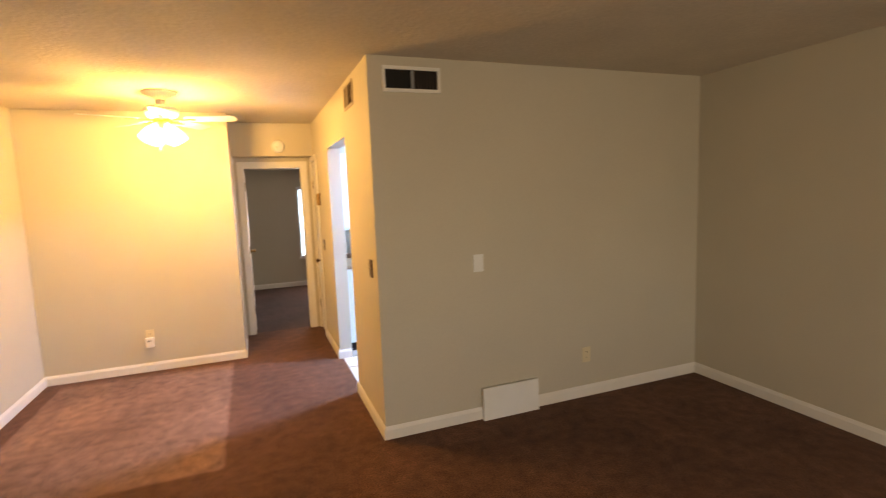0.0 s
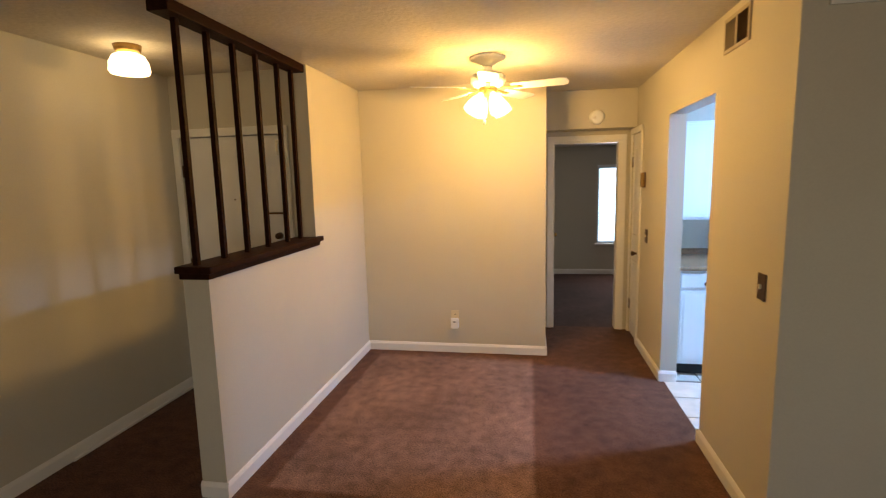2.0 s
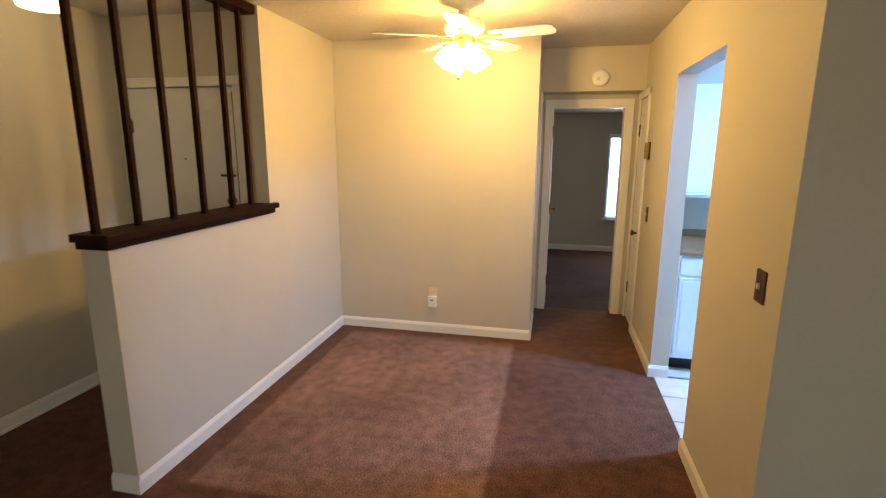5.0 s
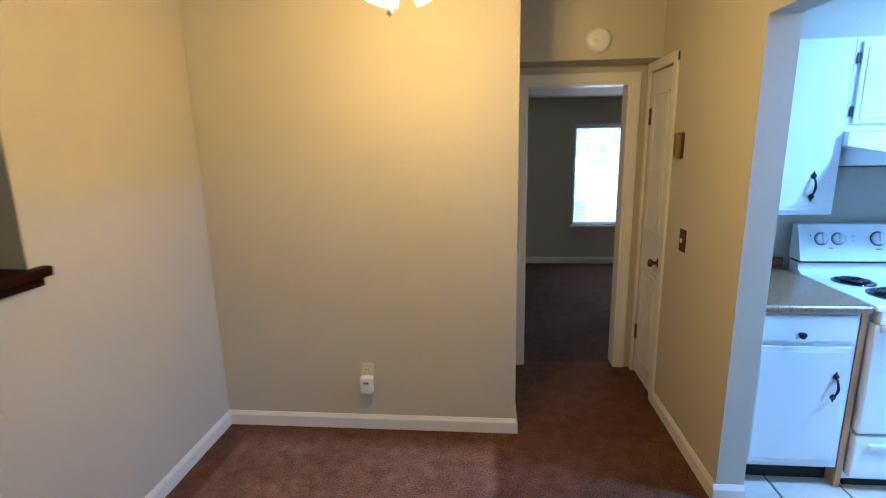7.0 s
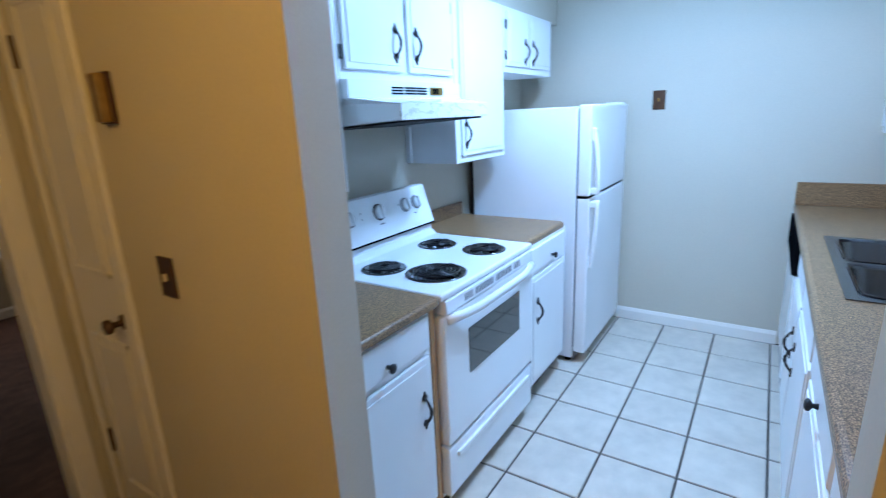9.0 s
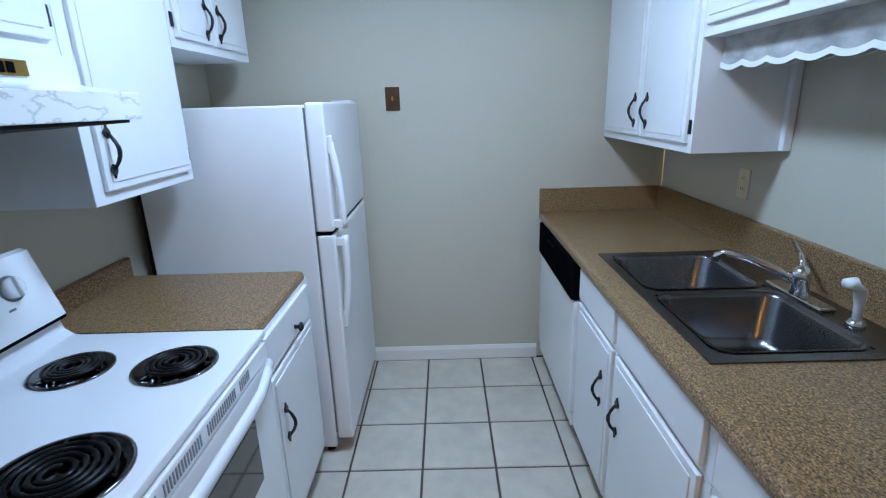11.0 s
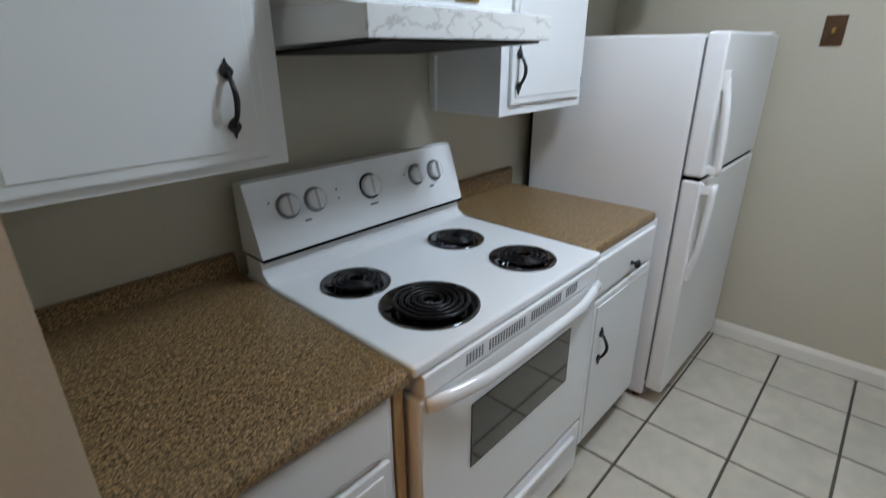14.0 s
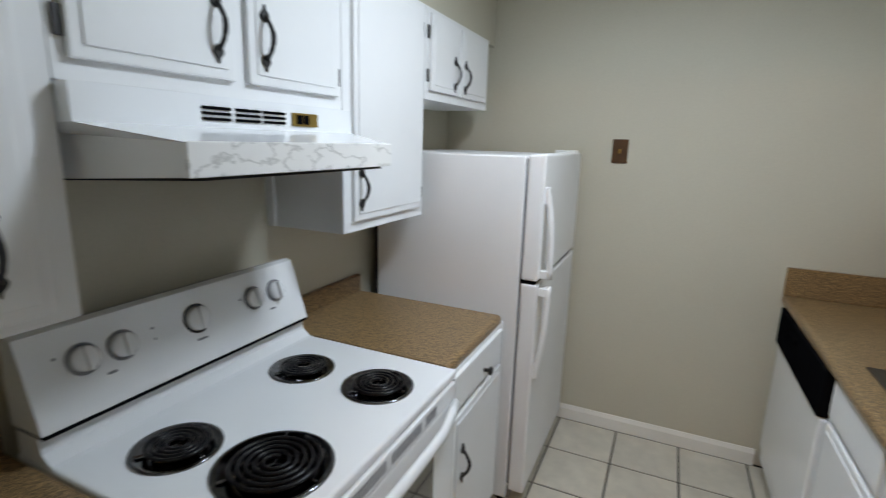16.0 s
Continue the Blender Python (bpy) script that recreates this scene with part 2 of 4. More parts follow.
def lathe(profile, centre, axis="z", segs=24, bm=None):
    """Turns (radius, height) pairs about an axis through centre."""
    bm = bm or bmesh.new()
    c = Vector(centre)
    rings = []
    for r, h in profile:
        ring = []
        for i in range(segs):
            a = 2 * math.pi * i / segs
            u, v = r * math.cos(a), r * math.sin(a)
            p = {"z": (u, v, h), "y": (u, h, v), "x": (h, u, v)}[axis]
            ring.append(bm.verts.new(c + Vector(p)))
        rings.append(ring)
    for a, b in zip(rings, rings[1:]):
        for i in range(segs):
            bm.faces.new((a[i], a[(i + 1) % segs], b[(i + 1) % segs], b[i]))
    for ring, (r, h) in ((rings[0], profile[0]), (rings[-1], profile[-1])):
        if r > 0:
            bm.faces.new(ring)
    return bm


def tube(points, r, segs=8, bm=None, flat=1.0):
    """A round bar along points; r may be a list."""
    bm = bm or bmesh.new()
    pts = [Vector(p) for p in points]
    rings = []
    for i, p in enumerate(pts):
        d = (pts[min(i + 1, len(pts) - 1)] - pts[max(i - 1, 0)]).normalized()
        up = Vector((0, 0, 1)) if abs(d.z) < 0.9 else Vector((1, 0, 0))
        s = d.cross(up).normalized()
        u = s.cross(d).normalized()
        q = r[i] if isinstance(r, (list, tuple)) else r
        rings.append([bm.verts.new(p + q * (math.cos(2 * math.pi * k / segs) * s + flat * math.sin(2 * math.pi * k / segs) * u)) for k in range(segs)])
    for a, b in zip(rings, rings[1:]):
        for k in range(segs):
            bm.faces.new((a[k], a[(k + 1) % segs], b[(k + 1) % segs], b[k]))
    bm.faces.new(rings[0])
    bm.faces.new(rings[-1])
    return bm


def prism(outline, axis, a, b, bm=None):
    """Extrudes a closed outline along an axis. x: outline in (y, z); y: in (x, z); z: in (x, y)."""
    bm = bm or bmesh.new()

    def at(p, h):
        return {"x": (h, p[0], p[1]), "y": (p[0], h, p[1]), "z": (p[0], p[1], h)}[axis]
    lo = [bm.verts.new(at(p, a)) for p in outline]
    hi = [bm.verts.new(at(p, b)) for p in outline]
    n = len(outline)
    for i in range(n):
        bm.faces.new((lo[i], lo[(i + 1) % n], hi[(i + 1) % n], hi[i]))
    bm.faces.new(lo)
    bm.faces.new(hi)
    return bm


# ---- setting: floors, walls, ceilings ----
T = 0.12
XR, YB, XL, YV, XE = 1.91, 5.885, -0.635, 3.62, -1.79
H = 2.43
DX = 1.042
YS, XLR = -2.0, 4.60
KX0, KX1, KY0, KY1 = 2.03, 4.735, 3.80, 6.20
HALLY = 6.76
BY1, BCEIL = 9.86, 2.10

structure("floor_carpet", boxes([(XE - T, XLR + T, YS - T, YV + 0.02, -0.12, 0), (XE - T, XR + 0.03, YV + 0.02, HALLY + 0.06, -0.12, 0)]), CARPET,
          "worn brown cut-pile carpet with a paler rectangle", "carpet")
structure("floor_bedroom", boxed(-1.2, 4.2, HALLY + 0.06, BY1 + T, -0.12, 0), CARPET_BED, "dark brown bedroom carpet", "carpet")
structure("ceiling", boxes([(XE - T, XLR + T, YS - T, YV + 0.08, H, H + 0.1), (XE - T, KX1 + T, YV + 0.08, 6.9, H, H + 0.1)]), CEIL, "off-white textured ceiling", "ceiling")
structure("ceiling_bedroom", boxed(-1.2, 4.2, HALLY + 0.12, BY1 + T, BCEIL, BCEIL + 0.1), CEIL, "white bedroom ceiling", "ceiling")

structure("wall_vent", boxed(KX0, XLR + T, YV, KY0, 0, H), WALL, "beige painted living room wall", "wall")
structure("wall_east", boxed(XLR, XLR + T, YS, YV, 0, H), WALL, "beige painted wall", "wall")
LW0, LW1, LZ0, LZ1 = 1.1, 2.9, 0.75, 2.0
structure("wall_south", boxes([(XE - T, LW0, YS - T, YS, 0, H), (LW1, XLR + T, YS - T, YS, 0, H), (LW0, LW1, YS - T, YS, 0, LZ0), (LW0, LW1, YS - T, YS, LZ1, H)]), WALL,
          "beige painted wall with a window", "wall")
structure("wall_west", boxed(XE - T, XE, YS, 4.9, 0, H), WALL, "beige painted entry wall", "wall")
# entry door wall with its opening
ED0, ED1, EY = -1.735, -0.895, 4.90
structure("wall_entry", boxes([(XE - T, ED0, EY, EY + T, 0, H), (ED1, XL - 0.002, EY, EY + T, 0, H), (ED0, ED1, EY, EY + T, 1.975, H)]), WALL, "beige wall round the entry door", "wall")
# partition: low part with an open screen, then full height
HW0, HWX = 3.58, XL - 0.14
structure("wall_partition", prism([(HW0, 0), (YB + T, 0), (YB + T, H), (4.82, H), (4.82, 1.155), (HW0, 1.155)], "x", HWX, XL), WALL, "beige wall, half height beside the entry", "wall")
structure("wall_dining", boxed(XL, DX, YB, YB + T, 0, H, 0.004), WALL, "beige dining wall", "wall")
structure("wall_hall_west", boxed(DX - T, DX, YB + T, HALLY, 0, H), WALL, "beige hall wall", "wall")
structure("wall_hall_header", boxed(DX, XR, 6.515, HALLY, 2.067, H, 0.003), WALL, "beige dropped header over the hall door", "wall")
# bedroom door wall
BD0, BD1, BDH = 1.135, 1.80, 1.965
structure("wall_bedroom_door", boxes([(-1.2, BD0, HALLY, HALLY + T, 0, H), (BD1, 4.2, HALLY, HALLY + T, 0, H), (BD0, BD1, HALLY, HALLY + T, BDH, H)]), WALL, "wall round the bedroom door", "wall")
# east wall of dining and hall: kitchen opening and closet door
KO0, KO1, KOH = 4.475, 5.40, 2.045
CD0, CD1, CDH = 6.30, 6.70, 2.01
structure("wall_kitchen_opening", boxes([(XR, KX0, YV, KO0, 0, H), (XR, KX0, KO1, CD0, 0, H), (XR, KX0, KO0, KO1, KOH, H), (XR, KX0, CD0, CD1, CDH, H), (XR, KX0, CD1, HALLY, 0, H)]), WALL,
          "beige wall with an open kitchen doorway", "wall")
structure("wall_kitchen_north", boxed(KX0, KX1 + T, KY1, KY1 + T, 0, H), WALL, "beige kitchen wall", "wall")
structure("wall_kitchen_east", boxed(KX1, KX1 + T, KY0, KY1, 0, H), WALL, "beige kitchen end wall", "wall")
structure("soffit_kitchen_north", boxed(KX0 + 0.002, KX1 - 0.002, 5.93, KY1 - 0.002, 2.04, H - 0.002), WALL, "painted soffit over the cabinets", "soffit")
structure("soffit_kitchen_south", boxed(KX0 + 0.002, KX1 - 0.002, KY0 + 0.002, 4.10, 2.04, H - 0.002), WALL, "painted soffit over the cabinets", "soffit")
structure("floor_kitchen", boxed(XR + 0.03, KX1, KY0, KY1, -0.12, -0.006), GROUT, "dark grout under cream tiles", "tile floor")
# bedroom shell
BW0, BW1, BZ0, BZ1 = 1.985, 3.25, 0.515, 1.77
structure("wall_bedroom_north", boxes([(-1.2, BW0, BY1, BY1 + T, 0, BCEIL), (BW1, 4.2, BY1, BY1 + T, 0, BCEIL), (BW0, BW1, BY1, BY1 + T, 0, BZ0), (BW0, BW1, BY1, BY1 + T, BZ1, BCEIL)]), WALL,
          "beige bedroom wall with a window", "wall")
structure("wall_bedroom_west", boxed(-1.2 - T, -1.2, HALLY, BY1 + T, 0, H), WALL, "beige bedroom wall", "wall")
structure("wall_bedroom_east", boxed(4.2, 4.2 + T, HALLY, BY1 + T, 0, H), WALL, "beige bedroom wall", "wall")


def baseboard(rows):
    """Runs of skirting: (x0, y0, x1, y1, outward normal x, y)."""
    hgt, d = 0.085, 0.014
    for x0, y0, x1, y1, nx, ny in rows:
        prof = [(0, 0), (d, 0), (d, hgt - 0.022), (d * 0.55, hgt - 0.008), (d * 0.3, hgt), (0, hgt)]
        bm = bmesh.new()
        ends = []
        for x, y in ((x0, y0), (x1, y1)):
            ends.append([bm.verts.new((x + nx * a, y + ny * a, z)) for a, z in prof])
        k = len(prof)
        for i in range(k):
            bm.faces.new((ends[0][i], ends[0][(i + 1) % k], ends[1][(i + 1) % k], ends[1][i]))
        bm.faces.new(ends[0])
        bm.faces.new(ends[1])
        structure("baseboard", bm, TRIM, "white painted baseboard", "baseboard")


baseboard([
    (XR, YV, 2.62, YV, 0, -1), (3.02, YV, XLR, YV, 0, -1), (XLR, YS, XLR, YV, -1, 0), (XE, YS, XE, EY, 1, 0), (XE, YS, XLR, YS, 0, 1),
    (XL, HW0, XL, YB, 1, 0), (HWX, HW0, XL + 0.014, HW0, 0, -1), (HWX, HW0, HWX, EY, -1, 0), (XL, YB, DX, YB, 0, -1), (DX, YB - 0.014, DX, 6.34, 1, 0),
    (XR, YV - 0.014, XR, KO0, -1, 0), (XR, KO1, XR, CD0 - 0.06, -1, 0), (XR - 0.014, KO1, KX0, KO1, 0, -1), (XR - 0.014, KO0, KX0, KO0, 0, 1),
    (KX1, 4.46, KX1, KY1, -1, 0), (-1.2, BY1, 4.2, BY1, 0, -1)])

structure("shoe_moulding", boxed(XE + 0.014, XE + 0.032, 3.76, EY - 0.02, 0, 0.02, 0.006), TRIM, "white shoe moulding along the entry baseboard", "trim")

# ---- doors and windows ----


def hinge(door, x, y, z, ax, size=0.09):
    if ax == "y":
        bm = boxed(x - 0.012, x + 0.012, y - 0.006, y + 0.006, z - size / 2, z + size / 2, 0.002)
    else:
        bm = boxed(x - 0.006, x + 0.006, y - 0.012, y + 0.012, z - size / 2, z + size / 2, 0.002)
    part("hinge", bm, BRONZE, door, "dark bronze hinge")


# entry door, seen through the screen
d = tagged(thing("entry_door", "white flat entry door with chain and dark knob", "door", (-1.31, EY, 0)), kind="structure")
part("slab", boxed(ED0 + 0.004, ED1 - 0.004, EY + 0.012, EY + 0.055, 0.012, 1.97, 0.003), DOORW, d)
for a, b, z0, z1 in ((ED0 - 0.052, ED0, 0, 2.03), (ED1, ED1 + 0.055, 0, 2.03)):
    part("casing", boxed(a, b, EY - 0.018, EY, z0, z1, 0.005), TRIM, d)
part("casing", boxed(ED0 - 0.052, ED1 + 0.055, EY - 0.02, EY, 1.975, 2.035, 0.005), TRIM, d)
for z in (0.25, 1.0, 1.72):
    hinge(d, ED0 + 0.012, EY + 0.006, z, "y")
part("knob", lathe([(0.0, -0.075), (0.022, -0.07), (0.028, -0.055), (0.02, -0.035), (0.010, -0.03), (0.010, -0.004), (0.030, -0.004), (0.030, 0.012)], (ED1 - 0.07, EY, 0.98), "y"), BRONZE, d, "dark knob", True)
part("deadbolt", lathe([(0.0, -0.03), (0.022, -0.028), (0.026, 0.012)], (ED1 - 0.07, EY, 1.22), "y"), BRONZE, d, "dark deadbolt", True)
part("bolt_turn", boxed(ED1 - 0.125, ED1 - 0.02, EY - 0.03, EY - 0.012, 1.385, 1.40, 0.003), BRONZE, d)
part("chain_guard", boxed(ED1 - 0.045, ED1 - 0.01, EY - 0.012, EY + 0.008, 1.82, 1.93, 0.003), CHROME, d, "metal door guard")
part("peephole", lathe([(0.007, 0.014), (0.007, 0.008), (0.004, 0.006), (0.0, 0.006)], ((ED0 + ED1) / 2, EY, 1.50), "y", 12), BRONZE, d, "small peephole")
part("weather_strip", boxed(ED1 - 0.016, ED1 - 0.004, EY - 0.004, EY + 0.012, 0.02, 1.94, 0.002), STEEL, d)

# bedroom door, swung open into the bedroom
d = tagged(thing("bedroom_door", "white door standing open into the dark bedroom", "door", (BD0, HALLY + T, 0)), kind="structure")
for a, b in ((BD0 - 0.055, BD0), (BD1, BD1 + 0.06)):
    part("casing", boxed(a, b, HALLY - 0.016, HALLY - 0.001, 0, 2.02, 0.004), TRIM, d)
part("casing", boxed(BD0 - 0.055, BD1 + 0.06, HALLY - 0.018, HALLY - 0.001, 1.965, 2.022, 0.004), TRIM, d)
part("jamb", boxed(BD0, BD0 + 0.018, HALLY - 0.01, HALLY + T, 0, 1.965, 0.003), TRIM, d)
part("jamb", boxed(BD1 - 0.018, BD1, HALLY - 0.01, HALLY + T, 0, 1.965, 0.003), TRIM, d)
part("head_jamb", boxed(BD0 + 0.018, BD1 - 0.018, HALLY - 0.01, HALLY + T, 1.945, 1.965, 0.003), TRIM, d)
part("slab", boxed(BD0 - 0.012, BD0 + 0.023, HALLY + T + 0.004, HALLY + T + 0.66, 0.012, 1.94, 0.003), DOORW, d)
for z in (0.27, 1.0, 1.74):
    hinge(d, BD0 + 0.02, HALLY + T - 0.012, z, "x", 0.1)
for s, o in ((1, BD0 + 0.023), (-1, BD0 - 0.012)):
    part("knob", lathe([(0.026, 0), (0.026, s * 0.006), (0.010, s * 0.008), (0.010, s * 0.03), (0.024, s * 0.04), (0.024, s * 0.055), (0.0, s * 0.062)], (o, HALLY + T + 0.6, 0.93), "x"), BRASS, d, "brass knob", True)

# closet door in the hall
d = tagged(thing("closet_door", "white panelled closet door with a dark knob, closed", "door", (XR, 6.5, 0)), kind="structure")
part("slab", boxed(XR + 0.006, XR + 0.04, CD0 + 0.004, CD1 - 0.004, 0.012, CDH - 0.005, 0.003), DOORW, d)
for z0, z1 in ((0.13, 0.78), (1.02, 1.88)):
    bm = bmesh.new()
    for r in ((CD0 + 0.07, CD1 - 0.07, z0, z0 + 0.016), (CD0 + 0.07, CD1 - 0.07, z1 - 0.016, z1), (CD0 + 0.07, CD0 + 0.086, z0, z1), (CD1 - 0.086, CD1 - 0.07, z0, z1)):
        box(bm, XR - 0.002, XR + 0.008, r[0], r[1], r[2], r[3], 0.003)
    part("panel_moulding", bm, DOORW, d)
    part("panel", boxed(XR + 0.001, XR + 0.008, CD0 + 0.11, CD1 - 0.11, z0 + 0.04, z1 - 0.04, 0.003), DOORW, d)
for a, b in ((CD0 - 0.058, CD0), (CD1, CD1 + 0.042)):
    part("casing", boxed(XR - 0.016, XR, a, b, 0, 2.06, 0.004), TRIM, d)
part("casing", boxed(XR - 0.018, XR, CD0 - 0.058, CD1 + 0.042, 2.008, 2.064, 0.004), TRIM, d)
for z in (0.30, 1.74):
    hinge(d, XR + 0.002, CD1 - 0.008, z, "x", 0.1)
part("knob", lathe([(0.026, 0.006), (0.026, -0.004), (0.010, -0.006), (0.010, -0.03), (0.024, -0.04), (0.024, -0.055), (0.0, -0.062)], (XR, CD0 + 0.045, 0.873), "x"), BRONZE, d, "dark bronze knob", True)
# casing of the door opposite
bm = boxes([(DX, DX + 0.016, 6.42, 6.48, 0, 2.06), (DX, DX + 0.016, 6.48, 6.74, 2.0, 2.06)], 0.004)
structure("hall_door_trim", bm, TRIM, "white casing of a hall door", "trim")
structure("hall_side_door", boxed(DX, DX + 0.008, 6.481, 6.742, 0.01, 1.999), DOORW, "white closed hall door", "door")

# bedroom window with blinds
w = tagged(thing("window_1", "bright bedroom window with open white blinds", "window", (2.6, BY1, BZ0)), kind="structure")
for r in ((BW0, BW0 + 0.03, BZ0, BZ1), (BW1 - 0.03, BW1, BZ0, BZ1), (BW0, BW1, BZ0, BZ0 + 0.03), (BW0, BW1, BZ1 - 0.03, BZ1), (2.56, 2.60, BZ0, BZ1)):
    part("window_frame", boxed(r[0], r[1], BY1 + 0.05, BY1 + 0.09, r[2], r[3], 0.003), TRIM, w)
part("window_sill", boxed(BW0 - 0.03, BW1 + 0.03, BY1 - 0.03, BY1 + 0.05, BZ0 - 0.03, BZ0, 0.004), TRIM, w)
b = thing("window_blind", "white horizontal blind hanging in the bedroom window", "blind", (2.6, BY1, BZ0))
part("head_rail", boxed(BW0 - 0.01, BW1 + 0.01, BY1 - 0.03, BY1 + 0.02, BZ1 - 0.02, BZ1 + 0.025, 0.003), BLIND, b)
slat = boxed(BW0 + 0.005, BW1 - 0.005, -0.011, 0.011, -0.0006, 0.0006)
bmesh.ops.rotate(slat, verts=slat.verts, cent=(0, 0, 0), matrix=Matrix.Rotation(radians(10), 3, "X"))
first = None
z = BZ0 + 0.02
while z < BZ1 - 0.03:
    if first is None:
        bmesh.ops.translate(slat, verts=slat.verts, vec=(0, BY1 + 0.015, z))
        first = part("slat", slat, BLIND, b)
        z_first = z
    else:
        s = first.copy()
        scene.collection.objects.link(s)
        s.location = (0, 0, z - z_first)
    z += 0.030
bm = bmesh.new()
for v in ((0.5, BY1 + 3, -2.5), (7, BY1 + 3, -2.5), (7, BY1 + 3, 5), (0.5, BY1 + 3, 5)):
    bm.verts.new(v)
bm.faces.new(bm.verts)
structure("backdrop", bm, OUTSIDE, "bright hazy yard outside the bedroom window", "backdrop")
# no lamp here: a glowing slab imitates the bright daylight streak on the ceiling
l = thing("bedroom_ceiling_glint", "glowing strip standing for daylight on the bedroom ceiling", "ceiling light", (1.9, 7.9, BCEIL))
part("base", boxed(1.6, 2.2, 7.8, 8.0, BCEIL - 0.012, BCEIL, 0.003), TRIM, l)
part("glint_strip", boxed(1.63, 2.17, 7.83, 7.97, BCEIL - 0.035, BCEIL - 0.012, 0.008), CEILING_GLINT, l)
# living room window behind the walk
w = tagged(thing("window_2", "living room window with white frame", "window", (2.0, YS, LZ0)), kind="structure")
for r in ((LW0, LW0 + 0.05, LZ0, LZ1), (LW1 - 0.05, LW1, LZ0, LZ1), (LW0, LW1, LZ0, LZ0 + 0.05), (LW0, LW1, LZ1 - 0.05, LZ1)):
    part("window_frame", boxed(r[0], r[1], YS - 0.1, YS - 0.05, r[2], r[3], 0.003), TRIM, w)

# ---- entry screen: dark wooden cap, spindles and top rail ----
s = thing("spindle_screen", "dark-stained wooden spindle screen on the half wall", "room divider", (XL - 0.07, 4.2, 1.155))
part("cap", boxed(HWX - 0.022, XL + 0.035, HW0 - 0.03, 4.88, 1.186, 1.221, 0.006), DARKWOOD, s)
part("apron", boxed(HWX - 0.010, XL + 0.014, HW0 - 0.014, 4.86, 1.155, 1.186, 0.004), DARKWOOD, s)
part("top_rail", boxed(HWX + 0.02, XL - 0.015, HW0 - 0.09, 4.82, 2.375, H, 0.005), DARKWOOD, s)
for y in (3.60, 3.825, 4.05, 4.28, 4.53, 4.72):
    part("spindle", boxed(XL - 0.084, XL - 0.056, y - 0.014, y + 0.014, 1.221, 2.375, 0.004), DARKWOOD, s)

# ---- ceiling fan with lights ----
FX, FY = 0.62, 4.97
f = thing("ceiling_fan", "white ceiling fan with lit glass shades", "ceiling fan", (FX, FY, H))
part("canopy", lathe([(0.0, H), (0.12, H), (0.12, H - 0.012), (0.07, H - 0.035), (0.03, H - 0.06)], (FX, FY, 0)), PLASTW, f, "", True)
part("downrod", lathe([(0.03, H - 0.055), (0.03, H - 0.11)], (FX, FY, 0)), PLASTW, f, "", True)
part("motor", lathe([(0.03, H - 0.105), (0.10, H - 0.112), (0.12, H - 0.13), (0.12, H - 0.165), (0.10, H - 0.19), (0.06, H - 0.20)], (FX, FY, 0), segs=32), PLASTW, f, "", True)
part("light_kit", lathe([(0.06, H - 0.20), (0.066, H - 0.215), (0.06, H - 0.25), (0.03, H - 0.265), (0.0, H - 0.267)], (FX, FY, 0)), BRASS, f, "brass light fitting", True)
for k in range(5):
    a = radians(-13 + 72 * k)
    rot = Matrix.Translation((FX, FY, H - 0.205)) @ Matrix.Rotation(a, 4, "Z") @ Matrix.Rotation(radians(-10), 4, "X")
    bm = prism([(0.17, -0.045), (0.20, -0.055), (0.50, -0.065), (0.535, -0.05), (0.545, 0), (0.535, 0.05), (0.50, 0.065), (0.20, 0.055), (0.17, 0.045)], "z", -0.003, 0.003)
    bmesh.ops.transform(bm, verts=bm.verts, matrix=rot)
    blade = part("blade", bm, PLASTW, f)
    bm = boxed(0.09, 0.24, -0.016, 0.016, -0.010, -0.004, 0.002)
    bmesh.ops.transform(bm, verts=bm.verts, matrix=rot)
    part("blade_arm", bm, BRASS, blade, "brass blade arm")
for k in range(4):
    a = radians(40 + 90 * k)
    rot = Matrix.Translation((FX, FY, H - 0.245)) @ Matrix.Rotation(a, 4, "Z") @ Matrix.Translation((0.05, 0, 0)) @ Matrix.Rotation(radians(-34), 4, "Y")
    bm = lathe([(0.018, 0.0), (0.026, -0.02), (0.046, -0.055), (0.060, -0.10), (0.066, -0.145), (0.063, -0.145), (0.056, -0.10), (0.040, -0.055), (0.0, -0.03)], (0, 0, 0), segs=20)
    bmesh.ops.transform(bm, verts=bm.verts, matrix=rot)
    part("shade", bm, SHADE_ON, f, "lit frosted glass shade", True).visible_shadow = False
part("pull_chain", tube([(FX - 0.02, FY - 0.06, H - 0.24), (FX - 0.02, FY - 0.06, H - 0.42)], 0.0025, 6), BRASS, f)
part("pull_bob", lathe([(0.0, H - 0.415), (0.009, H - 0.425), (0.012, H - 0.445), (0.0, H - 0.457)], (FX - 0.02, FY - 0.06, 0), segs=10), PLASTW, f, "", True)

# ---- entry ceiling light ----
EX, EYY = -1.41, 4.11
f = thing("entry_ceiling_light", "lit frosted glass dome on the entry ceiling", "ceiling light", (EX, EYY, H))
part("base_plate", lathe([(0.0, H), (0.075, H), (0.07, H - 0.025), (0.06, H - 0.045)], (EX, EYY, 0)), BRASS, f, "brass base plate", True)
part("dome", lathe([(0.055, H - 0.045), (0.085, H - 0.06), (0.104, H - 0.10), (0.108, H - 0.145), (0.10, H - 0.16), (0.0, H - 0.17)], (EX, EYY, 0), segs=32), DOME_ON, f, "lit frosted glass dome", True)

# ---- wall fittings ----


